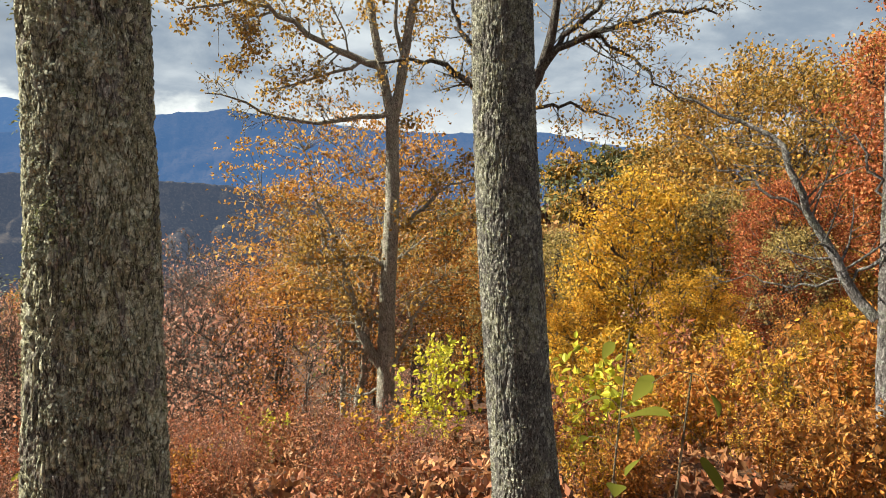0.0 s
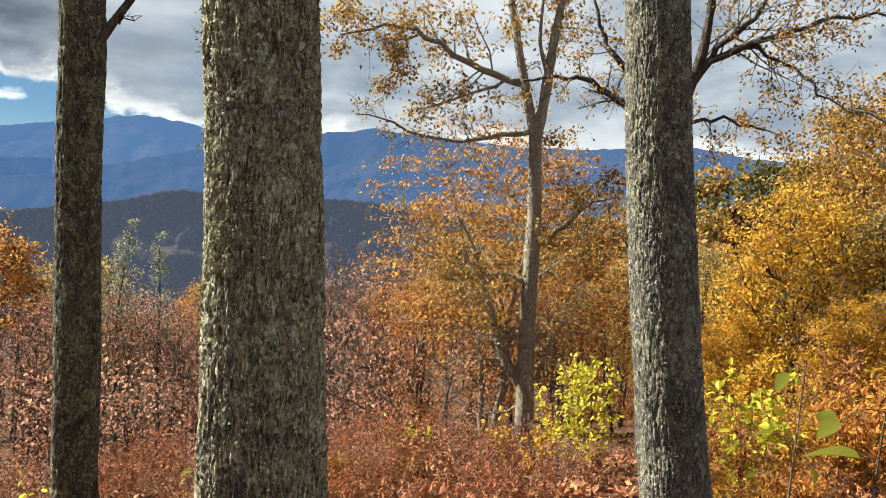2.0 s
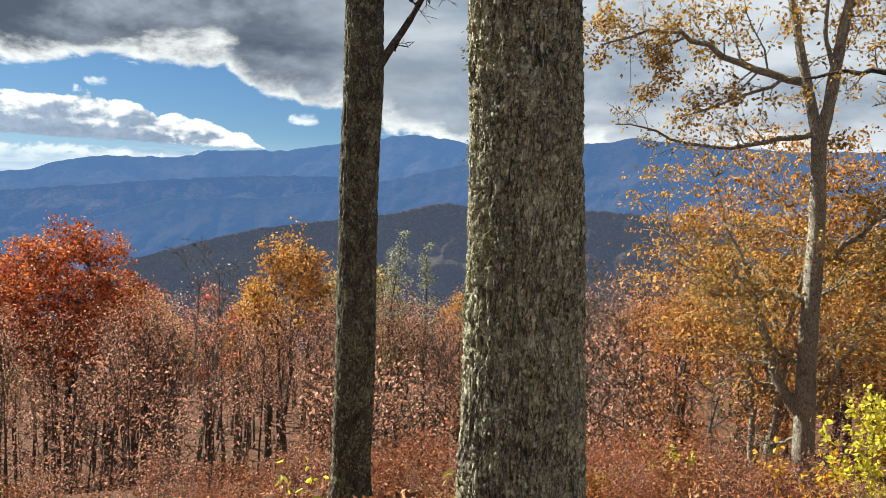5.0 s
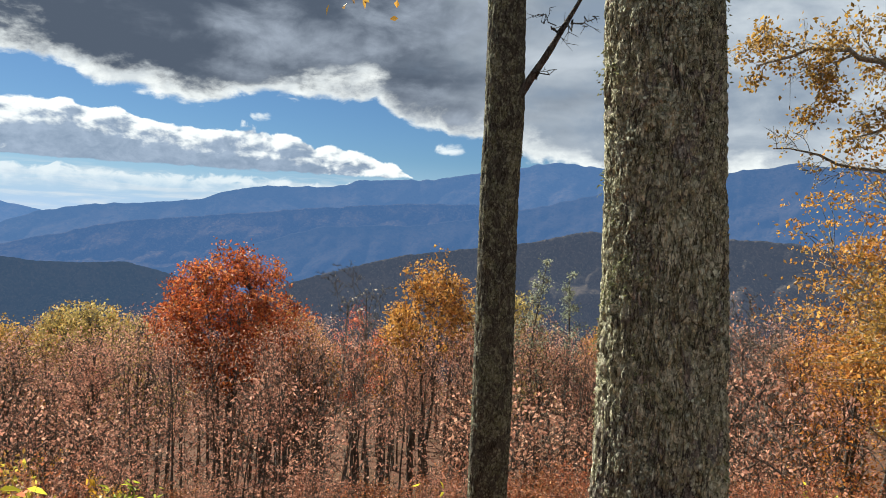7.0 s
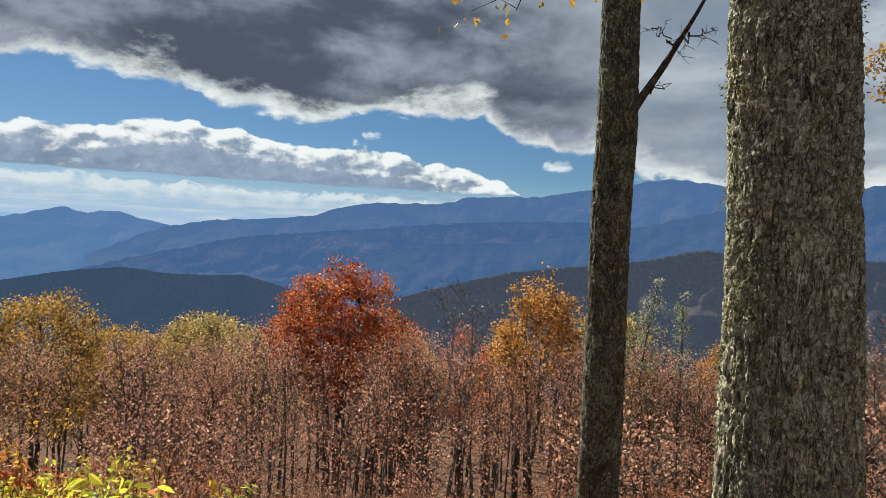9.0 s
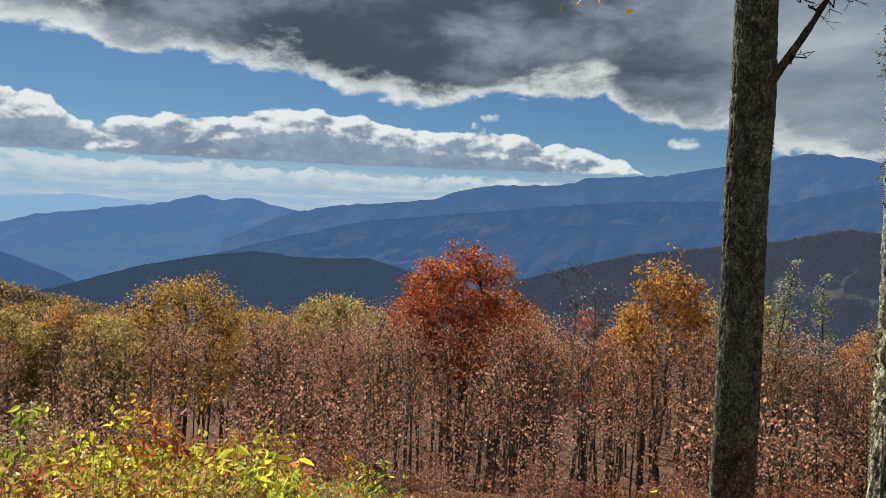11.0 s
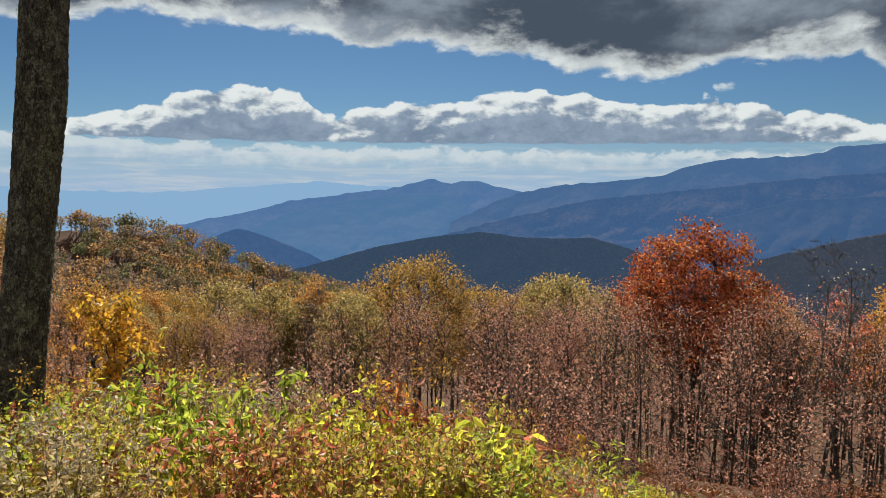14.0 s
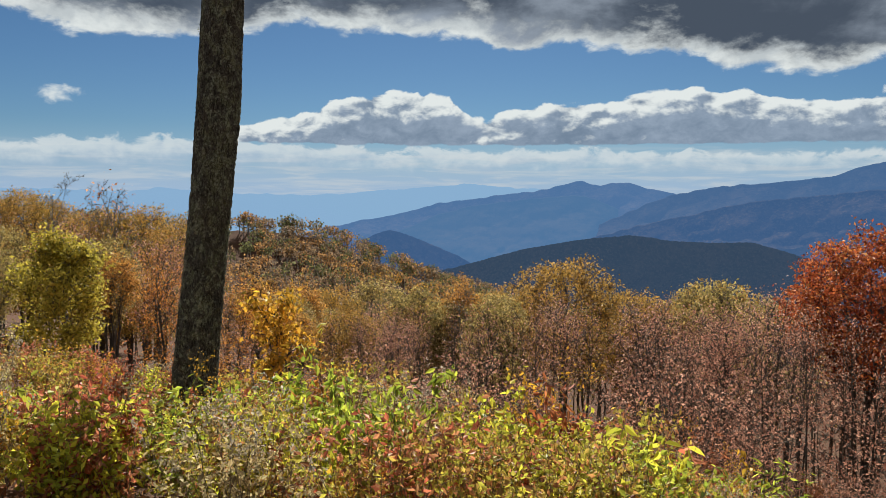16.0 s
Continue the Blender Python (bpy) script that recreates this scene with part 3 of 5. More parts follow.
    part("trunk", wood, bark, ob)
    if crown.n:
        part("crown", crown, foliage, ob, smooth=False)
    ob["height"] = H
    return ob


def dome_tree(name, place, rng, H, base, width, bark, foliage, label, group="", stems=2, limbs=9, clusters=250, per=45, leaf=0.13, size=0.34, flat=0.55, mid=0.4,
              trunk=0.013, hollow=0.4, gap=0.42, lumps=0.45, category="tree"):
    """A tree of upright stems and rising limbs under a rounded crown of leaf sprays with gaps between them."""
    ob = thing(name, place, label, category, group or name.replace("_", " ") + "s of the wood")
    wood, crown = Geo(), Geo()
    zm = H * (base + (1 - base) * mid)
    up, down = H - zm, max(0.5, zm - H * base)
    nodes, widths = [], []

    def curve(a, c, b, n, r0, r1, sides):
        t = np.linspace(0, 1, n)[:, None]
        line = (1 - t) ** 2 * a + 2 * t * (1 - t) * c + t * t * b
        line[1:-1] += rng.normal(size=(n - 2, 3)) * 0.02 * np.linalg.norm(b - a) / n ** 0.5
        rad = np.linspace(r0, r1, n)
        tube(wood, line, rad, sides)
        return line, rad

    for st in range(stems):
        a = st * 6.283 / stems + rng.uniform(-0.5, 0.5)
        o = np.array([math.cos(a), math.sin(a), 0.0])
        r0 = H * trunk * (1 if st == 0 else rng.uniform(0.6, 0.85))
        k = (0.0 if stems == 1 else rng.uniform(0.25, 0.45)) * width
        foot, tip = o * 0.16 * (stems > 1) - [0, 0, 0.4], o * k + [rng.normal() * 0.1, rng.normal() * 0.1, H * rng.uniform(0.80, 0.87)]
        line, rad = curve(foot, np.array([o[0] * k * 0.25, o[1] * k * 0.25, zm * 0.9]), tip, 16, r0, r0 * 0.16, 8)
        nodes.append(line[6:])
        for j in range(limbs):
            s = base * 0.80 + (0.86 - base * 0.80) * (j + rng.uniform(0, 0.9)) / limbs
            p, _ = pick(line, s)
            b = j * 2.399 + st * 1.7 + rng.uniform(-0.5, 0.5)
            z = zm + rng.uniform(-0.35, 0.3) * down + (s - base) / (1 - base) * up * 0.75
            z = max(z, p[2] + 0.3)
            q = max(0.15, 1 - (max(z - zm, 0) / up) ** 2) ** 0.5 * width * rng.uniform(0.7, 0.95)
            e = np.array([math.cos(b) * q, math.sin(b) * q, z])
            d = e - p
            l2, _ = curve(p, p + d * [0.35, 0.35, 0.6], e, 9, max(0.02, r0 * (1 - s * 0.8) * 0.42), 0.012, 5)
            nodes.append(l2[3:])
    N = np.concatenate(nodes)
    d = rng.normal(size=(clusters * 2, 3))
    d /= np.linalg.norm(d, axis=1)[:, None]
    off = rng.uniform(0, 99)
    rad = (hollow + (1 - hollow) * rng.uniform(size=len(d)) ** 0.7) * (1 - lumps / 2 + lumps * vnoise(d * 2.3 + off, 5))
    C = d * rad[:, None] * [width, width, 1] * np.stack([np.ones(len(d)), np.ones(len(d)), np.where(d[:, 2] > 0, up, down)], -1) + [0, 0, zm]
    C = C[fbm(C * 0.6 + off, 6, 2) > gap][:clusters]
    for c in C:
        w = np.linalg.norm(N - c, axis=1) + 1.4 * np.maximum(0, N[:, 2] - c[2] + 0.15)
        p = N[int(np.argmin(w))]
        m1 = (p + c) / 2 + rng.normal(size=3) * 0.08 + [0, 0, 0.06]
        tube(wood, [p, m1, c], [0.016, 0.011, 0.005], 3)
        m = rng.poisson(per)
        k = m // 4
        leaves(crown, c + rng.normal(size=(m - k, 3)) * [size, size, size * flat], leaf, rng)
        leaves(crown, m1 + (c - m1) * rng.uniform(0, 1, (k, 1)) + rng.normal(size=(k, 3)) * size * 0.5, leaf, rng)
    part("trunk", wood, bark, ob)
    part("crown", crown, foliage, ob, smooth=False)
    ob["height"] = H
    return ob


def again(ob, az, r, height, turn, sink=0.0):
    """A copy of a tree on the slope at that bearing and distance, of that height."""
    p = at(az, r)
    k = height / ob["height"]
    return copy_thing(ob, pose(p.x, p.y, gz(p.x, p.y) - sink, 0, 0, turn) @ Matrix.Diagonal((k, k, k, 1)))


# ---- ground ----


def build_ground():
    rs = np.concatenate([np.linspace(0.05, 12, 70), np.geomspace(12.4, 4800, 90)])
    azs = np.radians(np.arange(0, 360, 1.5))
    R, A = np.meshgrid(rs, azs, indexing="ij")
    X, Y = -np.sin(A) * R, np.cos(A) * R
    Z = ground_z(X, Y) + (fbm(np.stack([X, Y, X * 0], -1).reshape(-1, 3) * 1.3, 5, 3).reshape(X.shape) - 0.5) * 0.12
    g = Geo()
    n, m = X.shape
    i, j = np.meshgrid(np.arange(n - 1), np.arange(m), indexing="ij")
    k = (j + 1) % m
    g.add(np.stack([X, Y, Z], -1), np.stack([i * m + j, (i + 1) * m + j, (i + 1) * m + k, i * m + k], -1))
    tagged(new("ground", g.mesh("ground", GROUND)), "steep forest slope covered with brown fallen leaves", "ground", kind="structure")


build_ground()


def ridge(name, crest, dist, foot, mat, label, seed, spur=0.25, bump=0.0, step=0.2, reach=0.45):
    """A mountain ridge: crest as rows of bearing and height angle, its near face folded into spurs and hollows."""
    crest = sorted(crest)
    az = np.arange(crest[0][0], crest[-1][0] + 1e-6, step)
    el = np.interp(az, [a for a, _ in crest], [b for _, b in crest])
    k = np.hanning(11 if step < 0.15 else 5)
    el = np.convolve(np.pad(el, len(k) // 2, mode="edge"), k / k.sum(), mode="valid")
    el = el + (fbm(np.stack([az * 1.7, az * 0 + seed, az * 0], -1), seed, 3) - 0.5) * (0.22 if dist > 1600 else 0.10)
    if dist < 1600:
        el = el + (vnoise(np.stack([az * dist / 170, az * 0 + seed, az * 0], -1), seed + 8) - 0.5) * 60 / dist
    v = np.concatenate([[-0.25, -0.1], np.linspace(0, 1, 90) ** 1.25])
    A, V = np.meshgrid(az, v, indexing="ij")
    W = np.clip(V, 0, 1)
    low = math.degrees(math.atan2(foot - 1.6, dist * (1 - reach)))
    E = el[:, None] + (low - el[:, None]) * W ** 0.9
    # spurs that run down and aside from the crest, with smaller folds on them
    p = np.stack([A * 0.30 + E * 0.22, E * 0.42 - A * 0.06, V * 0 + seed], -1).reshape(-1, 3)
    fold = 1 - np.abs(2 * fbm(p, seed, 3).reshape(A.shape) - 1) * 1.6
    fold2 = 1 - np.abs(2 * fbm(p * [3.1, 2.4, 1], seed + 9, 3).reshape(A.shape) - 1) * 1.6
    rise = np.clip(W * 9, 0, 1)
    R = dist * (1 - reach * V + rise * (0.006 + 0.055 * spur) * ((fold - 0.6) + 0.32 * (fold2 - 0.6)))
    if bump:
        R = R + rise * bump * 2.0 * (vnoise(np.stack([A * dist * 0.0175 / (bump * 1.6), E * dist * 0.0175 / (bump * 1.1), V * 0], -1).reshape(-1, 3), seed + 3).reshape(A.shape) - 0.5)
    Z = 1.6 + R * np.tan(np.radians(E))
    Z = np.where(V < 0, Z + V * dist * 0.12, Z)
    a = np.radians(A)
    g = Geo()
    n, m = A.shape
    i, j = np.meshgrid(np.arange(n - 1), np.arange(m - 1), indexing="ij")
    g.add(np.stack([-np.sin(a) * R, np.cos(a) * R, Z], -1), np.stack([i * m + j, i * m + j + 1, (i + 1) * m + j + 1, (i + 1) * m + j], -1))
    return tagged(new(name, g.mesh(name, mat)), label, "mountain", kind="structure")


# each range carries its own painted haze, as glow and mixing share
M_PALE = hill_mat("hazed_blue_range", (0.10, 0.11, 0.10), (0.13, 0.12, 0.10), (0.15, 0.12, 0.09), (0.150, 0.235, 0.345), 0.92, 0.003)
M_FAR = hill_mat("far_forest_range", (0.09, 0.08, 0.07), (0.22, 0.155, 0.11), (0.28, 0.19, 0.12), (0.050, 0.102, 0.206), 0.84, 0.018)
M_MAIN = hill_mat("hazed_forest_range", (0.07, 0.065, 0.06), (0.17, 0.125, 0.09), (0.22, 0.155, 0.10), (0.041, 0.083, 0.170), 0.83, 0.022)
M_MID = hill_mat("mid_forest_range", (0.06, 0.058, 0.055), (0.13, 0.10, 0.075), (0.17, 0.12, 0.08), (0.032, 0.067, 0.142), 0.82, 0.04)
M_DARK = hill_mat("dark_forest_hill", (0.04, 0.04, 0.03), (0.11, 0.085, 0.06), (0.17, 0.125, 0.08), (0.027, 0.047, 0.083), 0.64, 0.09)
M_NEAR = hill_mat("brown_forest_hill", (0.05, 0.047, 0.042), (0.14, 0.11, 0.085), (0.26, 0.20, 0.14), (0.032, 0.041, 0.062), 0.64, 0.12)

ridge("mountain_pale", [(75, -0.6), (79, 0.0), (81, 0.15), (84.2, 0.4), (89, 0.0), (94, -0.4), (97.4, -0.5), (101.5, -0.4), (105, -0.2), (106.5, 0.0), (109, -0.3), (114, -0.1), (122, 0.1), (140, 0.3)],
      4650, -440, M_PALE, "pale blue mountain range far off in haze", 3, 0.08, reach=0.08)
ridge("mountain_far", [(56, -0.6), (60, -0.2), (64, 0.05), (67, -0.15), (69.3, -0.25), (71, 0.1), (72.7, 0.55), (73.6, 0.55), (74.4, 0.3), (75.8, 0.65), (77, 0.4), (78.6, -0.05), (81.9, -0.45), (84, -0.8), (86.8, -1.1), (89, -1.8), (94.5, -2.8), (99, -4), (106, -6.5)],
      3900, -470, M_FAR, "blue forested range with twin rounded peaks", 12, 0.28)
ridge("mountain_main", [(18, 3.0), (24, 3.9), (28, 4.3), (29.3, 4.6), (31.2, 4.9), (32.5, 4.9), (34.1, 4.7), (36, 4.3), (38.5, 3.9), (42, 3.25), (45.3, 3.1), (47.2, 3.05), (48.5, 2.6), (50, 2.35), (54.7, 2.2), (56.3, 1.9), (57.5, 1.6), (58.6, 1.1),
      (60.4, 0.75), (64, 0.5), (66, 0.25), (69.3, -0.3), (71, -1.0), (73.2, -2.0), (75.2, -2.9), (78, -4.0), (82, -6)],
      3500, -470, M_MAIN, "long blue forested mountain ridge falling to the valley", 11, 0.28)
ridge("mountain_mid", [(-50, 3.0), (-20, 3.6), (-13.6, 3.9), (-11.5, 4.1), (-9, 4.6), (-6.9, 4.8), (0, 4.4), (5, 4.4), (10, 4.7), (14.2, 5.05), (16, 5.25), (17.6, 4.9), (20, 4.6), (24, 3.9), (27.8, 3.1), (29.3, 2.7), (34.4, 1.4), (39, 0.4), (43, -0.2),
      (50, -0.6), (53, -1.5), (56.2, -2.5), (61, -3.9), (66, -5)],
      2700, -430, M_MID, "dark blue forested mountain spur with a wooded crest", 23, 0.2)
# M_SPUR's warm brown patches put sunlit slopes into the colour
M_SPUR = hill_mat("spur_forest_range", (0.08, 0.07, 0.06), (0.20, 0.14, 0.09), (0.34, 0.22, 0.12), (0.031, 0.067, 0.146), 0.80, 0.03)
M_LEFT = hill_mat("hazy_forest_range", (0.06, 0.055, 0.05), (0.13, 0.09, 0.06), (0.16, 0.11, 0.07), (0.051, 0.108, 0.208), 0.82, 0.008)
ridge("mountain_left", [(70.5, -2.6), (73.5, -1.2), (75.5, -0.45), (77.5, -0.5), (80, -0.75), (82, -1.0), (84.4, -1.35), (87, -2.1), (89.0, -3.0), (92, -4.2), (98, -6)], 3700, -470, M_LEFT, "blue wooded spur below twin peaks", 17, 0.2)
ridge("mountain_spur", [(38, 1.6), (44, 1.4), (48, 1.0), (53, 0.5), (58.5, -0.2), (61.5, -0.5), (64.5, -0.9), (67.3, -1.6), (71.5, -2.6), (74.3, -3.4), (78, -4.4), (83, -6)], 3000, -470, M_SPUR, "blue wooded mountain spur with sunlit slopes coloured as brown patches", 19, 0.28)
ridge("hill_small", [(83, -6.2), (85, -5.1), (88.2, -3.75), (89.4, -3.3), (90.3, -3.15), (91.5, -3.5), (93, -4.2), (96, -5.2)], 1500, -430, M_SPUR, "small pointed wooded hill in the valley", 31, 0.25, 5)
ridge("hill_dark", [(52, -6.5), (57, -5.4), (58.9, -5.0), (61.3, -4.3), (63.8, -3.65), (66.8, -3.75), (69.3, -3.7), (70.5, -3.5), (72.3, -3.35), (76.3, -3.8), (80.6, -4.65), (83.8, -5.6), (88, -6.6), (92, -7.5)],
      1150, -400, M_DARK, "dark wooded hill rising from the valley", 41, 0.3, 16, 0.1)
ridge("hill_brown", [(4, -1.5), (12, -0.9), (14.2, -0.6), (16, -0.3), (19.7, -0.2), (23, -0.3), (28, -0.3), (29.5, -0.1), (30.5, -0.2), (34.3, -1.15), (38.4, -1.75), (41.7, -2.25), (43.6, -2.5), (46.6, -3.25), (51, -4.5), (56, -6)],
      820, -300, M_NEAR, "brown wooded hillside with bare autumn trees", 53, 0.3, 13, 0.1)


# ---- wooded hills ----


def woods(name, crest, dist, foot, reach, n, mats, label, seed, crown_r=4.0, leafy=70, leaf=1.1, vmax=0.8):
    """A hill of its own with a wood on it, too far off to tell its trees apart."""
    rng = np.random.default_rng(seed)
    low = [(a, e - math.degrees(crown_r * 2.0 / dist)) for a, e in crest]
    deep = math.degrees(math.atan2(foot - 1.6, dist * (1 - reach)))
    ridge(name, low, dist, foot, GROUND, label, seed, 0.06, 0, 0.5, reach)
    az0, az1 = crest[0][0], crest[-1][0]
    geos, sticks = [Geo() for _ in mats], Geo()
    for _ in range(n):
        az, v = rng.uniform(az0, az1), vmax * rng.uniform(0, 1) ** 1.7
        el = np.interp(az, [a for a, _ in low], [b for _, b in low])
        r = dist * (1 - reach * v)
        z = 1.6 + r * math.tan(math.radians(el + (deep - el) * v ** 0.9)) - 0.3
        p = np.array(at(az, r, z))
        h = crown_r * rng.uniform(1.7, 2.3)
        tube(sticks, [p - [0, 0, 1], p + [rng.normal() * 0.4, rng.normal() * 0.4, h * rng.uniform(0.9, 1.35)]], [0.17, 0.05], 4)
        g = geos[int(rng.uniform(0, 0.999) * len(mats) * 0.6 + fbm(np.array([[az * 0.25, v * 4, seed]]), seed)[0] * len(mats) * 0.4)]
        m = int(leafy * rng.uniform(0.5, 1.2))
        d = rng.normal(size=(m, 3))
        d /= np.linalg.norm(d, axis=1)[:, None]
        d[:, 2] = d[:, 2] * 0.8 + 0.1
        R = crown_r * rng.uniform(0.65, 1.1)
        lumps = 0.75 + 0.5 * vnoise(d * 2.2 + rng.uniform(0, 99), seed)
        leaves(g, p + [0, 0, h * 0.8] + d * R * (lumps * rng.uniform(0.6, 1.0, m))[:, None], leaf, rng, 0.2, 0.9)
    tagged(new("distant_tree_trunks", sticks.mesh("distant_tree_trunks", BARK_BARE)), "slender grey trunks of a distant autumn wood", "woods", kind="stuff")
    for g, (m, lab) in zip(geos, mats):
        if g.n:
            tagged(new("distant_woods", g.mesh("distant_woods", m, False)), lab, "woods", kind="stuff")


woods("hillside_autumn", [(80, -8.2), (84.2, -6.7), (86.4, -6.2), (89.8, -5.0), (92.2, -3.9), (94.6, -2.9), (97, -2.3), (99.5, -1.9), (102, -1.9), (107, -2.0), (112, -1.6), (120, -1.0), (135, 0.5)],
      250, -28, 0.5, 1700, [(L_WOOD, "dull green crowns of a distant hillside wood"), (L_HILL, "rust brown crowns of a distant hillside wood"), (L_OAKHILL, "orange brown crowns of a distant hillside wood"), (L_WOOD, "dark olive crowns on a distant hillside"), (L_OAK, "golden brown crowns on a distant hillside")], "hillside with an autumn wood", 61, 2.7, 90, 0.62, 1.0)
woods("hillside_oak", [(-60, 9), (-40, 7), (-20, 4.6), (-14, 3.9), (-11.5, 3.7), (-9.1, 3.0), (-7.7, 2.2), (-4, 0.5), (0, -1.0), (8, -3.5)],
      130, -19, 0.6, 800, [(L_OAKHILL, "brown oak crowns on a wooded hillside"), (L_OAK, "orange oak crowns on a wooded hillside"), (L_WOOD, "dull green crowns on a wooded hillside")], "rounded hill with an oak wood", 71, 3.2, 110, 0.75)

# ---- the four great trunks beside the viewpoint ----


def great_tree(name, label, r, rows, nu, nv, seed, bark, flakes, tufts, furrow=0.011, rough=1.0, height=11.0, limb_at=(5.5, 7.0, 8.2, 9.2), foliage=L_OAK, eye=(0, 0)):
    """An old tree: rows of height angle, bearing and half width fit its trunk to the view from eye."""
    rng = np.random.default_rng(seed)
    rows = sorted(rows)
    zs = np.array([1.6 + r * math.tan(radians(e)) for e, _, _ in rows])
    xs, ys = np.array([at(a, r).x + eye[0] for _, a, _ in rows]), np.array([at(a, r).y + eye[1] for _, a, _ in rows])
    rr = np.array([r * math.sin(radians(w)) for _, _, w in rows])
    foot = gz(xs[0], ys[0])
    top = foot + height
    # straight on below and above the stretch that shows
    gx, gy = (xs[-1] - xs[0]) / (zs[-1] - zs[0]), (ys[-1] - ys[0]) / (zs[-1] - zs[0])
    Z = np.concatenate([[foot - 0.3, foot + 0.25], zs, [zs[-1] + 1.5, top]]) if foot + 0.3 < zs[0] else np.concatenate([[min(foot, zs[0]) - 0.4], zs, [zs[-1] + 1.5, top]])
    X, Y = np.interp(Z, zs, xs) + gx * np.where(Z < zs[0], Z - zs[0], np.where(Z > zs[-1], (Z - zs[-1]) * 0.7, 0)), np.interp(Z, zs, ys) + gy * np.where(Z < zs[0], Z - zs[0], np.where(Z > zs[-1], (Z - zs[-1]) * 0.7, 0))
    Rr = np.interp(Z, zs, rr) * np.where(Z > zs[-1], 1 - (Z - zs[-1]) / (top - zs[-1]) * 0.6, 1)
    Rr = np.where(Z < foot + 0.1, Rr * 1.45, Rr)
    dense = np.linspace(max(Z[0], zs[0] - 0.25), min(zs[-1] + 0.25, top), nv)
    foot_rows = np.linspace(Z[0], dense[0], 12)[:-1] if dense[0] > Z[0] + 0.05 else dense[:0]
    z = np.concatenate([foot_rows, dense, np.linspace(dense[-1], top, 30)[1:]])
    nv = len(foot_rows) + nv
    cx, cy, cr = (np.interp(z, Z, q) for q in (X, Y, Rr))
    k = max(3, nv // 30)
    for q in (cx, cy, cr):
        q[:nv] = np.convolve(np.pad(q[:nv], k, mode="edge"), np.ones(2 * k + 1) / (2 * k + 1), mode="valid")
    front = math.atan2(-ys.mean(), -xs.mean())
    share = np.arange(nu) / nu * 2 - 1
    th = front + np.pi * (0.52 * share + 0.48 * share ** 5)
    TH, ZZ = np.meshgrid(th, z)
    CR = np.repeat(cr[:, None], nu, 1)
    ux, uy = np.cos(TH), np.sin(TH)
    q = np.stack([ux * CR * 38 * rough, uy * CR * 38 * rough, ZZ * 10.0 * rough], -1).reshape(-1, 3)
    warp = (fbm(q * 0.5, seed + 50, 2)[:, None] - 0.5) * [2.2, 2.2, 1.2]
    n = vnoise(q + warp, seed).reshape(TH.shape)
    n2 = vnoise(q * [2.1, 2.1, 2.6] + warp, seed + 1).reshape(TH.shape)
    fine = fbm(q * 4.0, seed + 7, 3).reshape(TH.shape)
    lump = fbm(np.stack([ux * 1.3, uy * 1.3, ZZ * 0.9], -1).reshape(-1, 3), seed + 4, 3).reshape(TH.shape)
    d = -furrow * (1 - np.clip(np.abs(2 * n - 1) * 2.6, 0, 1)) - furrow * 0.5 * (1 - np.clip(np.abs(2 * n2 - 1) * 2.4, 0, 1)) + furrow * 0.75 * (fine - 0.5) + 0.05 * CR * 2 * (lump - 0.5)
    RR = CR + d
    RR[-1] = 0.004
    ob = thing(name, (cx[0], cy[0], foot), label, "tree", "great trees beside the viewpoint")
    off = np.array([cx[0], cy[0], foot])
    V = np.stack([cx[:, None] + ux * RR, cy[:, None] + uy * RR, ZZ], -1) - off
    g = Geo()
    i, j = np.meshgrid(np.arange(len(z) - 1), np.arange(nu), indexing="ij")
    kk = (j + 1) % nu
    g.add(V, np.stack([i * nu + j, i * nu + kk, (i + 1) * nu + kk, (i + 1) * nu + j], -1))
    part("trunk", g, bark, ob)
    # lichen: ragged flakes lying on the bark, in colonies
    lg = Geo()
    if flakes:
        cand = rng.integers(0, nv, flakes * 4), rng.integers(0, nu, flakes * 4)
        P = V[cand]
        dens = 0.6 * fbm((P + off) * [8, 8, 6], seed + 20, 3)
        keep = np.argsort(-dens + rng.uniform(0, 0.10, len(dens)))[:flakes]
        P, nrm = P[keep], np.stack([np.cos(th[cand[1][keep]]), np.sin(th[cand[1][keep]]), np.zeros(flakes)], -1)
        nrm = nrm + rng.normal(size=nrm.shape) * 0.22
        nrm /= np.linalg.norm(nrm, axis=1)[:, None]
        a = np.cross(nrm, rng.normal(size=nrm.shape))
        a /= np.linalg.norm(a, axis=1)[:, None]
        b = np.cross(nrm, a)
        size = np.clip(rng.lognormal(-5.6, 0.45, flakes), 0.0015, 0.008)
        ring = []
        for c in range(6):
            w = (size * rng.uniform(0.55, 1.15, flakes))[:, None]
            ring.append(P + nrm * (0.002 + 0.25 * w * rng.uniform(-0.1, 0.6, (flakes, 1))) + w * (a * math.cos(c * 1.047) + b * math.sin(c * 1.047)))
        vv = np.stack([P + nrm * 0.004] + ring, 1)
        bb = np.arange(flakes)[:, None] * 7
        lg.add(vv, np.concatenate([bb + [0, 1, 2, 3], bb + [0, 3, 4, 5], bb + [0, 5, 6, 1]], 0))
        tagged(part("lichen", lg, LICHEN, ob, "pale grey-green lichen flakes", smooth=False), kind="stuff")
    if tufts:
        mg = Geo()
        for _ in range(tufts):
            iz, it = rng.integers(0, nv), rng.integers(0, nu)
            if fbm((V[iz, it] + off)[None] * 2.0, seed + 31, 2)[0] < 0.5:
                continue
            m = 30
            nn = np.array([math.cos(th[it]), math.sin(th[it]), 0.0])
            c = V[iz, it] + rng.normal(size=(m, 3)) * [0.012, 0.012, 0.03]
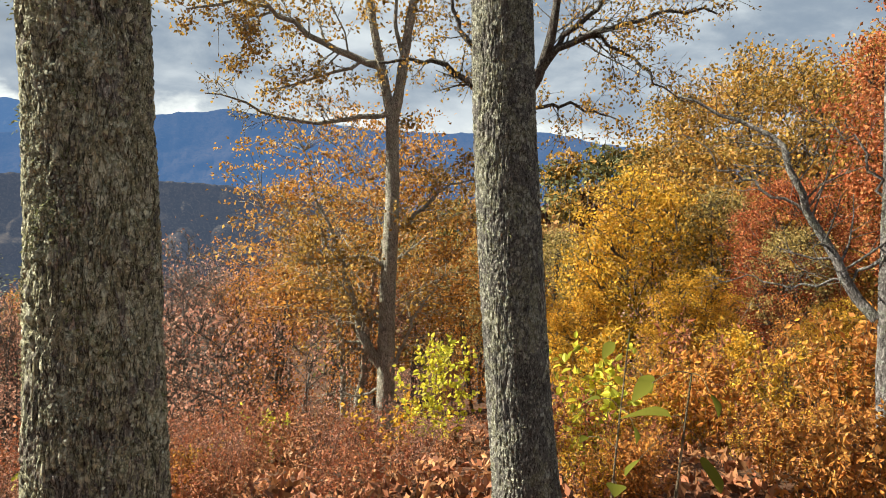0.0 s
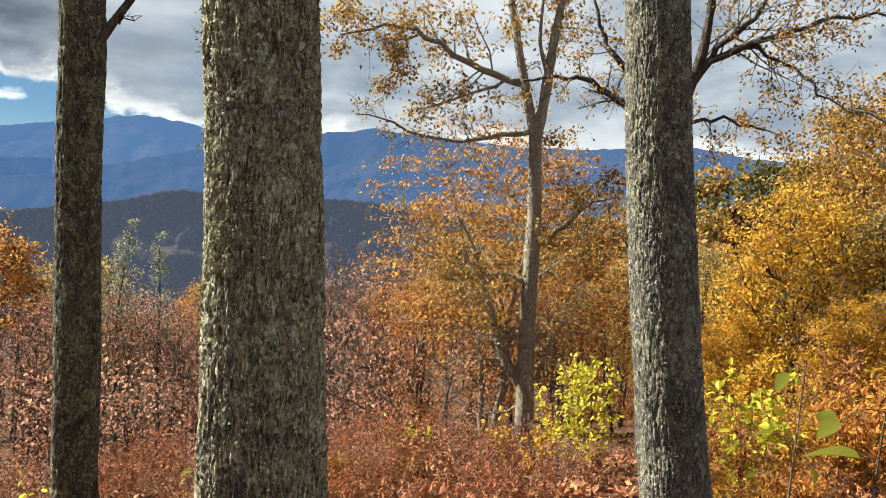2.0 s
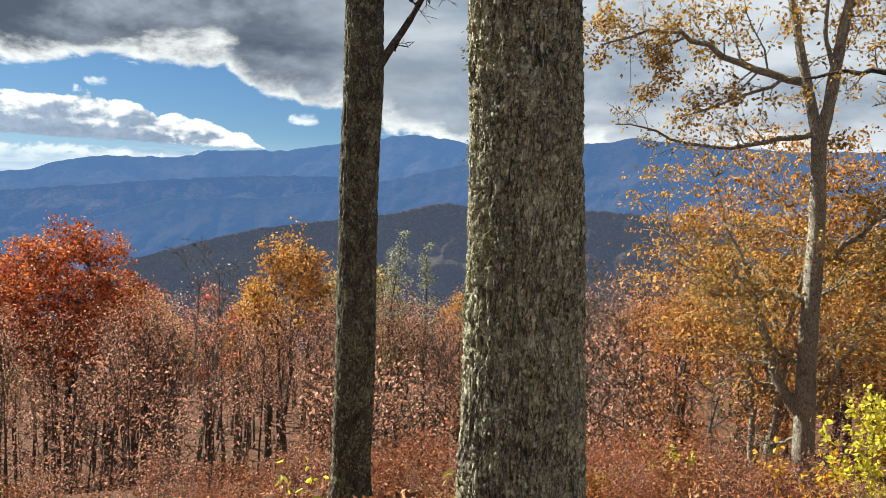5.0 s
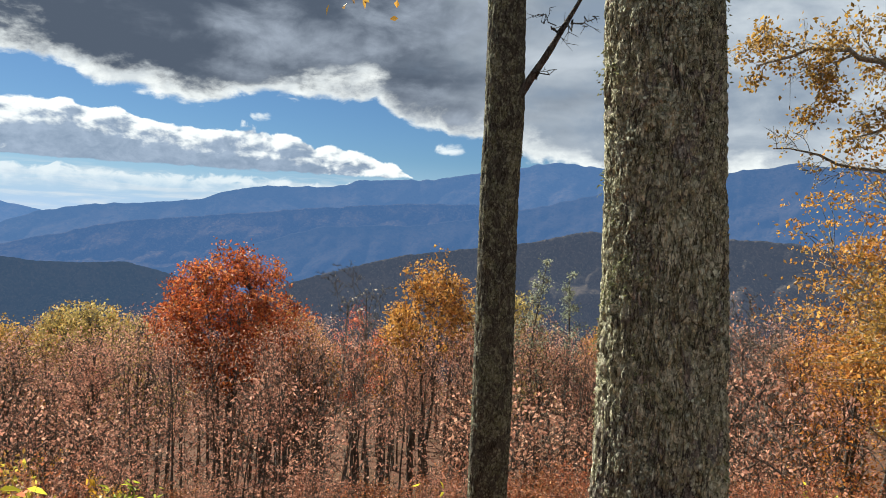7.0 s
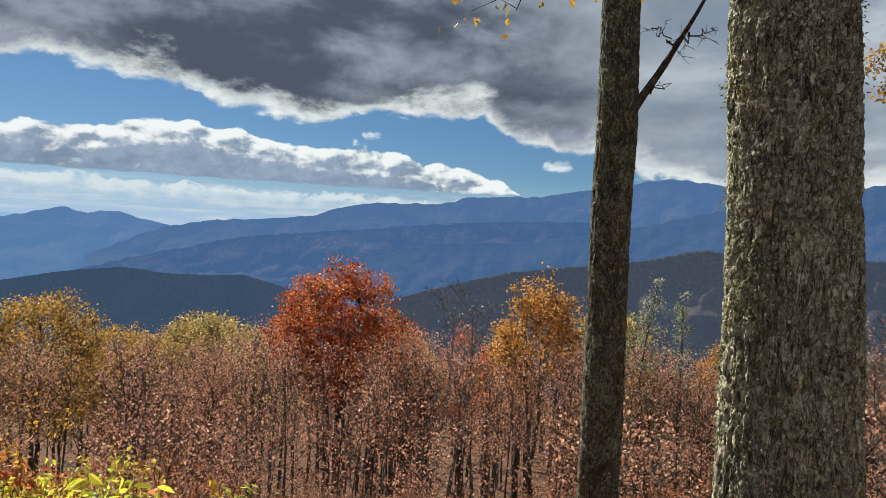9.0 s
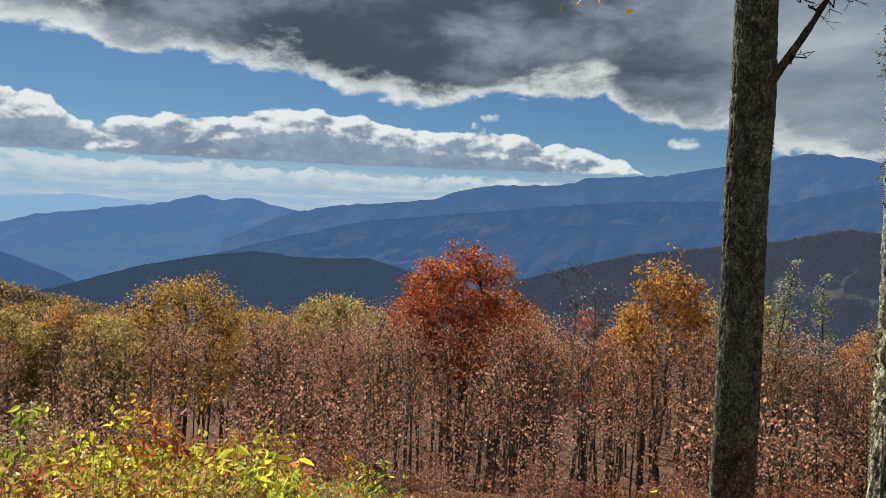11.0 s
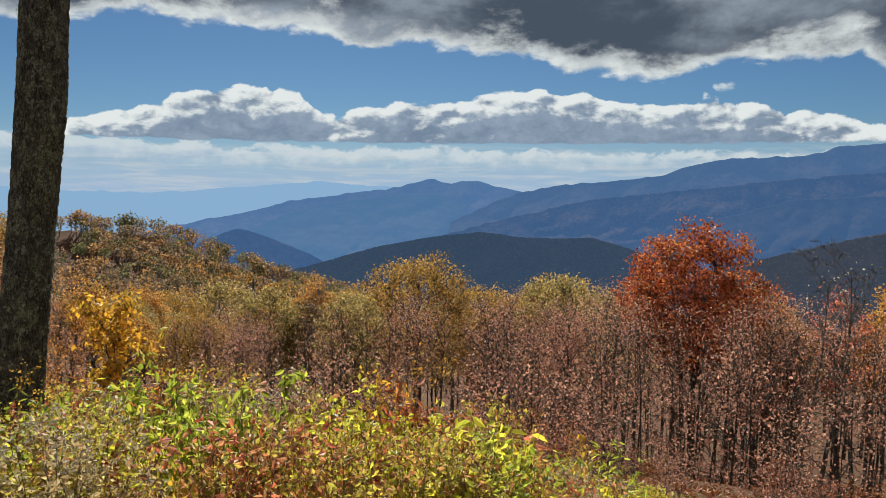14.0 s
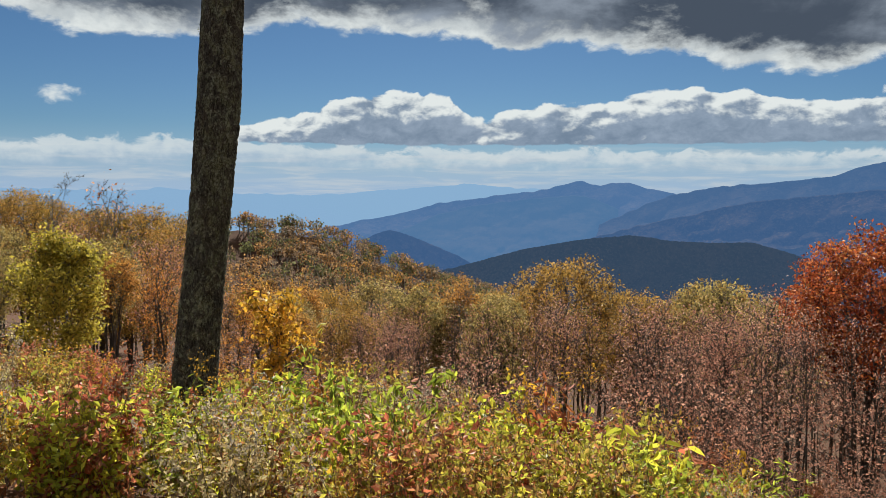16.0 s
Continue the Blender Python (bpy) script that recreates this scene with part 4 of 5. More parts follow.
            leaves(mg, c - nn * 0.004, 0.016, rng, 0.5, 0.4, along=nn * 0.8)
        if mg.n:
            tagged(part("moss", mg, MOSS, ob, "olive green moss tufts", smooth=False), kind="stuff")
    crown = Geo()
    for k, h in enumerate(limb_at):
        zz = foot + h
        p = np.array([np.interp(zz, z, cx), np.interp(zz, z, cy), zz]) - off
        a = k * 2.4 + seed
        limb = bent(rng, p, (math.cos(a), math.sin(a), 0.75), 3.4, 7, 0.09, 0.06)
        r0 = float(np.interp(zz, z, cr)) * 0.42
        w = Geo()
        tube(w, limb, np.linspace(r0, r0 * 0.2, 8), 7)
        sprays(w, crown, rng, limb, r0, 7, 1.7, 4, 3, 0.14, 0.16)
        part("limb", w, BARK_TWIG, ob)
    part("crown", crown, foliage, ob, smooth=False)
    return ob


great_tree("oak_tree", "thick old trunk covered with grey-green lichen and moss", 2.9,
                    [(14.2, 24.1, 4.2), (5.4, 23.55, 4.22), (-4, 23.1, 4.4), (-15, 22.8, 4.65), (-22, 22.6, 4.9)], 300, 480, 101, BARK_GREY, 5200, 110, 0.014, 1.25, eye=(-0.03, 0))
great_tree("oak_tree", "straight grey furrowed trunk with lichen, leaning slightly", 4.65,
                    [(14.1, -3.8, 2.3), (4, -4.6, 2.4), (-4, -5.4, 2.5), (-15, -6.65, 2.55), (-22, -7.7, 2.7)], 220, 400, 102, BARK_ASH, 1800, 40, 0.009, 1.7, eye=(0.06, 0))
great_tree("maple_tree", "slender dark trunk with mossy lower bark", 7.2,
                    [(16.5, 36.85, 1.45), (8.5, 36.65, 1.55), (3, 36.75, 1.5), (-1.8, 36.7, 1.5), (-12.7, 36.6, 1.58), (-20, 36.6, 1.55)], 110, 300, 103, BARK_DARK, 1500, 60, 0.012, eye=(0, 0.08))
great_tree("maple_tree", "dark rough trunk leaning above a thicket of weeds", 7.5,
                    [(13.2, 102.2, 1.5), (5.4, 102.7, 1.58), (-2.8, 103.5, 1.5), (-10.9, 104.4, 1.6), (-14.5, 104.75, 1.65)], 110, 280, 104, BARK_DARK, 1300, 60, 0.012, eye=(-0.08, -0.04))


EYE = np.array((0.05, 0.0, 0.0))


def rays(rows, r, base):
    return np.array([np.array(ray(a, e, r + (d[0] if d else 0))) for a, e, *d in rows]) + EYE - np.array(base)


def smooth_line(p, n):
    """A rounder line through the places of p."""
    t = np.concatenate([[0], np.cumsum(np.linalg.norm(np.diff(p, axis=0), axis=1))])
    u = np.linspace(0, t[-1], n)
    q = np.stack([np.interp(u, t, p[:, c]) for c in range(3)], -1)
    for _ in range(2):
        q[1:-1] = (q[:-2] + 2 * q[1:-1] + q[2:]) / 4
    return q


def limbed_tree(name, label, place, stems, limbs, bark, foliage, rng, leaf, per, n_twig=4, spread=0.14, category="tree", thin=0.8):
    """A tree whose stems and limbs follow given lines; side branches and leaves grow from them."""
    ob = thing(name, place, label, category)
    base, crown = np.array(place), Geo()
    for k, (r, rows, r0, r1, n_sub, sub) in enumerate(stems):
        w = Geo()
        line = smooth_line(rays(rows, r, base), 18)
        tube(w, line, np.linspace(r0, r1, 18) * (1 + 0.05 * rng.normal(size=18)), 10)
        if n_sub:
            sprays(w, crown, rng, line, r1, n_sub, sub, n_twig, per, leaf, spread, 0.02, 0.35, thin=thin)
        part("trunk" if k == 0 else "limb", w, bark, ob)
    for r, rows, r0, n_sub, sub, share in limbs:
        w = Geo()
        line = smooth_line(rays(rows, r, base), 14)
        line[1:-1] += rng.normal(size=(12, 3)) * 0.035
        tube(w, line, np.linspace(r0, r0 * 0.22, 14), 6)
        sprays(w, crown, rng, line, r0 * 0.6, int(n_sub * 1.7), sub, n_twig, per * share * 0.75, leaf, spread, 0.02, 0.15, thin=thin)
        part("limb", w, bark, ob)
    if crown.n:
        part("crown", crown, foliage, ob, smooth=False)
    return ob


rng = np.random.default_rng(7)
p = at(36.6, 7.2)
limbed_tree("dead_branch", "bare dead branch rising from a maple trunk", (p.x, p.y, 2.9),
            [(7.2, [(35.6, 9.6), (35.0, 10.6), (33.6, 12.7), (32.4, 14.8), (31.4, 16.4), (30.6, 18.0)], 0.045, 0.012, 0, 0)],
            [(7.2, [(32.5, 14.6), (31.6, 15.2), (30.8, 14.9), (30.0, 15.3)], 0.012, 3, 0.25, 0), (7.2, [(34.6, 11.2), (33.8, 11.5), (32.9, 11.6)], 0.010, 1, 0.1, 0),
             (7.2, [(32.8, 14.0), (33.6, 15.0), (34.6, 15.2)], 0.010, 3, 0.3, 0)], BARK_TWIG, L_RUST, rng, 0.08, 0, 2, category="branch", thin=0.4)

# the forked oak in the gap, and the one hidden behind a trunk
p = at(3.55, 18.0)
limbed_tree("forked_oak", "forked oak with pale bark, spreading limbs and thinning golden leaves", (p.x, p.y, gz(p.x, p.y)),
            [(18, [(3.5, -20.5), (3.55, -16.4), (3.8, -9.2), (3.75, -4.0), (3.7, 0.2), (3.95, 3.5), (4.0, 5.2)], 0.25, 0.16, 5, 1.6),
             (18, [(4.0, 5.0), (4.6, 7.5), (5.2, 9.8), (6.1, 13.6), (6.9, 17.5)], 0.13, 0.06, 7, 1.7),
             (18, [(4.0, 5.0), (3.5, 7.5), (3.3, 10.0), (2.8, 13.9), (1.9, 18.5)], 0.15, 0.07, 7, 1.8),
             (18, [(3.3, 9.5), (4.1, 12.0), (4.0, 15.5)], 0.06, 0.03, 3, 1.0)],
            [(18, [(5.0, 9.0), (6.5, 9.4), (8.4, 10.0), (9.9, 10.7), (11.5, 11.5), (13.2, 12.7), (16.0, 12.8), (19.0, 11.8)], 0.095, 13, 1.5, 1.3),
             (18, [(5.2, 9.4), (7.2, 9.0), (9.5, 8.0), (12, 7.0, -0.5), (13.5, 6.8, -0.8)], 0.05, 8, 0.9, 0.5),
             (18, [(4.3, 5.6), (6.0, 5.2), (8.0, 5.0), (10.1, 4.4), (13, 4.8), (15.4, 6.0), (17.6, 6.2)], 0.07, 11, 1.0, 0.15),
             (18, [(13.2, 12.5), (14.5, 10.8), (15.5, 8.8)], 0.03, 5, 0.7, 1.2),
             (18, [(3.7, -6.0), (5.5, -5.0), (7.6, -5.4), (9.3, -6.2), (11.8, -5.0)], 0.07, 9, 1.2, 0.5),
             (18, [(3.9, -13.5), (5.2, -12.0), (6.2, -9.5), (7.2, -6.0), (8.2, -3.0), (9.5, -1.0)], 0.14, 8, 1.5, 1.2),
             (18, [(3.6, -14.5), (2.2, -11.0), (1.2, -8.6), (0.0, -7.4)], 0.06, 6, 1.0, 0.4),
             (18, [(3.7, -3.5), (1.6, -1.5), (-0.3, 0.4), (-2.4, 1.0)], 0.07, 8, 1.3, 1.2),
             (18, [(3.9, -16.5), (5.0, -17.2), (6.4, -17.9), (8.4, -17.7), (10.5, -17.2)], 0.05, 8, 0.7, 0.0),
             (18, [(4.0, -15.0), (5.6, -15.8), (7.4, -15.2), (9.0, -16.0)], 0.04, 8, 0.7, 0.0),
             (18, [(4.0, -9.0), (5.8, -10.0), (7.2, -10.4)], 0.04, 5, 0.6, 0.0)],
            BARK_PALE, L_GOLD, rng, 0.10, 13.0, 8, spread=0.10)
p = at(-4.7, 14.0)
limbed_tree("spreading_oak", "oak with wide dark limbs and sparse hanging brown leaves", (p.x, p.y, gz(p.x, p.y)),
            [(14, [(-5.8, -19), (-5.0, -10), (-4.5, -4.5), (-4.2, 2), (-4.4, 5.5), (-5.0, 7.0)], 0.22, 0.16, 0, 0),
             (14, [(-4.8, 6.4), (-6.0, 7.4), (-6.9, 9.0), (-7.6, 11.5), (-7.9, 14.5), (-8.2, 18)], 0.12, 0.05, 7, 1.6)],
            [(14, [(-4.5, 6.0), (-3.0, 7.0), (-2.0, 8.1), (0.2, 9.3), (1.6, 9.8), (3.1, 9.7), (5.2, 9.3)], 0.09, 8, 1.0, 0.7),
             (14, [(-4.6, 6.5), (-2.6, 9.5), (-1.4, 11.4), (-0.4, 13.2), (0.4, 15.5)], 0.09, 7, 1.1, 0.8),
             (14, [(-7.0, 9.3), (-8.4, 11.2), (-11, 12.2), (-14, 12.9), (-16.5, 13.6), (-19.2, 13.2)], 0.075, 14, 1.2, 1.1),
             (14, [(-9.6, 11.8), (-12, 11.4), (-13.8, 10.2), (-15.2, 8.8), (-16.8, 7.6), (-18.0, 7.2)], 0.04, 11, 0.9, 0.9),
             (14, [(-5.2, 6.8), (-7.4, 6.6), (-9.4, 6.9), (-12, 6.4), (-13.4, 5.4)], 0.045, 9, 0.9, 1.0),
             (14, [(-7.6, 10.5), (-10, 13.0), (-12.5, 15.5), (-15, 17)], 0.06, 9, 1.3, 1.3)],
            BARK_TWIG, L_OAK, rng, 0.072, 9.0, 6, spread=0.07, thin=0.5)
# the pale tree at the clearing's edge
p = at(-31.9, 8.0)
limbed_tree("mossy_tree", "pale lichen-covered tree with a long crooked limb", (p.x, p.y, gz(p.x, p.y)),
            [(8, [(-31.9, -14), (-31.3, -6), (-30.9, 1), (-30.5, 8), (-30.1, 14), (-29.9, 18)], 0.10, 0.065, 0, 0)],
            [(8, [(-30.7, -7.0), (-28.6, -4.5), (-26.2, -0.5), (-24.8, 1.8), (-24.2, 4.6), (-22.6, 6.2), (-19.6, 6.4), (-17.0, 7.6)], 0.055, 14, 0.9, 0.0),
             (8, [(-30.6, 1.0), (-28.0, 5.5), (-26.0, 5.6), (-24.4, 6.4)], 0.018, 7, 0.6, 0.0),
             (8, [(-30.7, -3.0), (-26.5, -5.6), (-23.0, -4.8), (-20.6, -5.4)], 0.02, 9, 0.7, 0.1),
             (8, [(-26.0, -0.2), (-22.5, 1.6), (-19.6, 3.4), (-17.2, 5.6)], 0.018, 8, 0.6, 0.0)],
            BARK_BARE, L_OAK, rng, 0.07, 1.0, thin=0.3)

# ---- single trees of the wood ----
SPOTS = []


def stand(az, r, el, **k):
    """Place and height of a tree whose top shows at that height angle."""
    q = at(az, r)
    z = gz(q.x, q.y)
    SPOTS.append((az, r))
    return dict(place=(q.x, q.y, z), H=1.6 + r * math.tan(radians(el)) - z, **k)


G = np.random.default_rng
dome_tree("red_oak", rng=G(201), base=0.46, width=3.75, bark=BARK_TWIG, foliage=L_RED, label="tall oak with a dense dome of rust red leaves", stems=3, limbs=9, clusters=620, per=36, leaf=0.165, size=0.25, flat=0.6, mid=0.45, trunk=0.012, hollow=0.5, gap=0.37, lumps=0.36, **stand(56.6, 38, -2.7))
GOLD = dome_tree("gold_maple", rng=G(202), base=0.36, width=2.9, bark=BARK_TWIG, foliage=L_GOLD, label="round-crowned maple with thinning gold leaves", stems=2, limbs=12, clusters=420, per=30, leaf=0.135, size=0.23, flat=0.6, mid=0.55, trunk=0.014, hollow=0.55, gap=0.38, lumps=0.34, **stand(76.9, 36, -4.9))
ORANGE = dome_tree("orange_maple", rng=G(203), base=0.5, width=1.95, bark=BARK_TWIG, foliage=L_AMBER, label="slim maple with a crown of glowing amber leaves", stems=2, limbs=8, clusters=230, per=26, leaf=0.16, size=0.24, mid=0.5, trunk=0.011, hollow=0.55, gap=0.38, lumps=0.4, **stand(41.6, 33, -2.7))
SALMON = tree("salmon_maple", rng=G(204), base=0.5, width=1.4, bark=BARK_TWIG, foliage=L_PINK, label="small maple with salmon red leaves", n1=11, n2=5, n3=4, per=9, leaf=0.11, spread=0.17, trunk=0.010, shape="oval", **stand(46.8, 34, -6.2))
BARE = tree("bare_tree", rng=G(205), base=0.35, width=1.3, bark=BARK_BARE, foliage=L_SEED, label="slender bare grey tree with a few dry leaves", n1=16, n2=6, n3=6, per=0.12, leaf=0.12, trunk=0.010, rise=1.2, shape="oval", **stand(47.8, 30, -2.5))
BARE2 = tree("bare_tree", rng=G(206), base=0.30, width=1.6, bark=BARK_BARE, foliage=L_RUST, label="slender bare grey tree with a few dry leaves", stems=2, n1=13, n2=6, n3=6, per=0.5, leaf=0.12, trunk=0.010, rise=1.0, shape="oval", **stand(18.4, 25, -3.4))
PINE = tree("pine_tree", rng=G(207), base=0.35, width=1.7, bark=BARK_TWIG, foliage=L_PINE, label="thin grey-green pine above the autumn trees", n1=24, n2=5, n3=4, per=4, leaf=0.11, spread=0.12, trunk=0.010, rise=0.4, shape="cone", **stand(33.6, 34, -1.9))
OLIVE = dome_tree("olive_maple", rng=G(208), base=0.35, width=2.2, bark=BARK_TWIG, foliage=L_OLIVE, label="maple with olive and gold leaves", stems=3, limbs=8, clusters=270, per=24, leaf=0.15, size=0.25, mid=0.5, trunk=0.011, hollow=0.6, gap=0.36, lumps=0.35, **stand(66.4, 38, -6.2))
RUST = [dome_tree("rust_maple", rng=G(210 + i), base=(0.36, 0.3, 0.42)[i], width=(1.7, 2.0, 1.4)[i], bark=BARK_TWIG, foliage=L_RUST, label="slim young tree with thin rust brown leaves", stems=(2, 3, 1)[i],
                  limbs=(8, 7, 10)[i], clusters=(160, 180, 130)[i], per=(22, 19, 26)[i], leaf=0.085, size=0.29, flat=0.8, mid=0.55, trunk=0.011, hollow=0.3, gap=0.34, **stand(*q)) for i, q in enumerate(((62.5, 34, -6.6), (51.6, 31, -7.2), (37.6, 30, -6.6)))]
SHOOT = [tree("rust_sapling", rng=G(220 + i), base=0.12, width=(0.9, 1.2)[i], bark=BARK_TWIG, foliage=L_RUST, label="rust red sapling of the forest understorey", n1=12, n2=4, n3=3, per=(3.6, 3.0)[i], leaf=0.085, spread=0.16, trunk=0.008,
              rise=0.6, shape="oval", low=4, category="sapling", **stand(*q)) for i, q in enumerate(((58, 24, -14.5), (44, 23, -15)))]
# trees whose leaf colour is lightened to stand for side light
LIT_ROSE = [dome_tree("rose_maple", rng=G(215 + i), base=(0.36, 0.42)[i], width=(1.8, 1.4)[i], bark=BARK_TWIG, foliage=L_ROSE_LIT, label="slim young tree with thin rose brown leaves, lightened for side light", stems=(3, 1)[i], limbs=(7, 10)[i],
                  clusters=(170, 130)[i], per=(22, 28)[i], leaf=0.085, size=0.30, flat=0.8, mid=0.55, trunk=0.011, hollow=0.3, gap=0.34, **stand(*q)) for i, q in enumerate(((39.2, 34, -6.6), (33.0, 35, -6.2)))]
LIT_ROSY = tree("rose_sapling", rng=G(222), base=0.12, width=1.2, bark=BARK_TWIG, foliage=L_ROSE_LIT, label="rose brown sapling of the forest understorey, lightened for side light", n1=12, n2=4, n3=3, per=3.2, leaf=0.085, spread=0.16, trunk=0.008,
            rise=0.6, shape="oval", low=4, category="sapling", **stand(36, 22, -15))
# the trees on the bank that carries on beyond the second trunk
dome_tree("orange_oak", rng=G(230), base=0.2, width=4.5, bark=BARK_PALE, foliage=L_AMBER, label="broad oak with layered amber leaves", stems=2, limbs=16, clusters=640, per=30, leaf=0.125, size=0.34, flat=0.18, mid=0.42, trunk=0.014, hollow=0.35, gap=0.47, lumps=0.5, **stand(6.0, 25, 6.3))
YEL = dome_tree("yellow_maple", rng=G(231), base=0.14, width=2.0, bark=BARK_TWIG, foliage=L_YELLOW, label="full maple with bright yellow-orange leaves", stems=3, limbs=11, clusters=470, per=46, leaf=0.095, size=0.23, flat=0.35, mid=0.42, trunk=0.010, hollow=0.5, gap=0.38, lumps=0.35, **stand(-15.6, 20, 2.9))
OAK = dome_tree("great_oak", rng=G(232), base=0.2, width=4.9, bark=BARK_TWIG, foliage=L_OAK, label="wide oak with orange and olive leaves", stems=2, limbs=16, clusters=950, per=54, leaf=0.125, size=0.33, flat=0.45, mid=0.5, trunk=0.018, hollow=0.6, gap=0.36, lumps=0.3, **stand(-24.5, 26, 10.9))
MAPLE = dome_tree("scarlet_maple", rng=G(233), base=0.2, width=2.7, bark=BARK_TWIG, foliage=L_SCARLET, label="maple with scarlet and orange leaves", stems=2, limbs=12, clusters=560, per=54, leaf=0.105, size=0.28, flat=0.4, mid=0.5, trunk=0.014, hollow=0.55, gap=0.38, lumps=0.35, **stand(-34.0, 21, 15.5))
tree("cone_maple", rng=G(234), base=0.06, width=1.25, bark=BARK_TWIG, foliage=L_CONE, label="leafy young maple turning olive and yellow", n1=22, n2=6, n3=5, per=20, leaf=0.10, spread=0.14, trunk=0.012, shape="oval", **stand(113.6, 22, -3.2))
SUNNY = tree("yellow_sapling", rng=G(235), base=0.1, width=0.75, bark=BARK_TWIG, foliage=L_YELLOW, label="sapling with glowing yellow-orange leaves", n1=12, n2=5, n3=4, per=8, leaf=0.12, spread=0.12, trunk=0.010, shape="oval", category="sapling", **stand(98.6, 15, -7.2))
FLAME = tree("orange_sapling", rng=G(236), base=0.12, width=1.6, bark=BARK_TWIG, foliage=L_ORANGE, label="young maple with orange red leaves", n1=12, n2=5, n3=4, per=6, leaf=0.115, spread=0.2, trunk=0.012, shape="oval", stems=2, **stand(12.0, 27, -3.0))

for ob, az, r, el in ((GOLD, 71.5, 40, -7.2), (GOLD, 81.5, 42, -7.6), (OLIVE, 88.5, 34, -7.3), (GOLD, 66.0, 47, -6.4), (ORANGE, 84.8, 36, -7.0), (OLIVE, 62.0, 44, -7.2), (BARE, 49.2, 29, -3.2), (BARE, 45.6, 31, -4.2), (BARE, 84.0, 30, -6.8),
                      (ORANGE, 52.0, 44, -6.6), (PINE, 30.6, 36, -2.8), (OLIVE, 36.0, 38, -4.6), (OLIVE, 91.6, 48, -6.7), (GOLD, 95.0, 44, -7.4), (ORANGE, 97.0, 33, -7.0), (ORANGE, 100.2, 36, -6.6), (FLAME, 102.4, 30, -6.4), (OAK, 109, 46, -1.2),
                      (OAK, 115.5, 52, -0.1), (BARE, 112.6, 36, 1.4), (BARE2, 110.6, 38, 0.6), (MAPLE, 119.5, 34, -1.5), (FLAME, 106.5, 28, -4.6), (ORANGE, 110.0, 30, -4.5), (BARE2, 20.2, 29, -3.9), (BARE2, 16.8, 31, -4.4), (FLAME, 14.2, 34, -4.2),
                      (RUST[1], 107, 34, -3.2), (OLIVE, 110.5, 32, -3.4), (OLIVE, 117, 33, -2.4), (RUST[0], 113, 42, -1.6), (RUST[2], 105, 38, -3.2), (OAK, 121, 40, -0.5),
                      (YEL, -11.4, 19, -6.5), (MAPLE, -25.2, 18, 2.6), (YEL, -19.4, 15, -4.2), (OAK, -35, 30, 13), (OLIVE, -25.5, 17, -1.0), (YEL, -28.5, 15, -5.5), (MAPLE, -38, 24, 13), (OLIVE, -20.6, 20, 1.5), (OLIVE, -9.0, 34, -2.0), (YEL, -7.5, 25, -6.5),
                      (FLAME, -26.5, 12, -6), (SUNNY, -13.0, 11, -9.0), (FLAME, -17, 12, -9.5), (SUNNY, -22.0, 11, -8.5)):
    again(ob, az, r, stand(az, r, el)["H"], (az * 37 + r * 11) % 360)

POLE = tree("pole_tree", rng=G(240), base=0.5, width=0.9, bark=BARK_TWIG, foliage=L_RUST, label="straight slender dark trunk with a thin crown", n1=9, n2=4, n3=3, per=2.4, leaf=0.085, spread=0.2, trunk=0.0075, rise=1.3, shape="oval", **stand(60.4, 29, -7.6))
POLES = G(241)
for k in range(96):
    az, r = POLES.uniform(26, 96), POLES.uniform(17, 33)
    again(POLE, az, r, stand(az, r, np.interp(az, [28, 50, 96], [-7.0, -7.8, -8.4]) - POLES.uniform(0, 2.5))["H"], POLES.uniform(0, 360))

# the rest of the wood
SKYLINE = ((-40, 3), (-30, 1), (-20, -1), (-8, -3), (5, -4), (12, -4.5), (18, -5.5), (28, -6.2), (36, -6.4), (45, -7), (52, -7.4), (62, -7.6), (70, -7.8), (78, -7.6), (85, -7.8), (92, -8.0), (100, -7.4), (106, -5.6), (112, -4.4), (122, -3))
rng = G(300)
count = 0
while count < 140:
    az, r = rng.uniform(-36, 122), 24 + 34 * rng.uniform() ** 1.3
    if any(abs(az - a) * 0.0175 * r < 0.9 and abs(r - b) < 1.0 for a, b in SPOTS) or (100 < az and r < 28):
        continue
    if any(abs(az - a) < w and r < b for a, b, w in ((56.6, 40, 5.6), (76.9, 38, 4.0), (41.6, 35, 3.2), (47.8, 32, 2.0))) and rng.uniform() < 0.8:
        continue
    el = np.interp(az, [a for a, _ in SKYLINE], [b for _, b in SKYLINE]) - abs(rng.normal()) * 1.3
    u = rng.uniform()
    if az < 8:
        ob = (OLIVE, FLAME, FLAME, RUST[0], OLIVE, ORANGE)[int(u * 5.99)]
    elif az < 53:
        ob = (LIT_ROSE[0], RUST[0], LIT_ROSE[1], RUST[2], LIT_ROSE[0], LIT_ROSE[1], SALMON, BARE, BARE2, ORANGE)[int(u * 9.99)]
    elif az < 74:
        ob = (RUST[0], RUST[1], RUST[2], RUST[0], RUST[1], RUST[2], RUST[1], BARE, BARE2, ORANGE)[int(u * 9.99)]
    elif az < 96:
        ob = (RUST[0], RUST[1], OLIVE, GOLD, OLIVE, BARE2, RUST[2], ORANGE)[int(u * 7.99)]
    else:
        ob = (OLIVE, ORANGE, RUST[1], FLAME, GOLD, BARE2)[int(u * 5.99)]
    h = min(stand(az, r, el)["H"], 17)
    if h > 3:
        again(ob, az, r, h, rng.uniform(0, 360))
        count += 1
count = 0
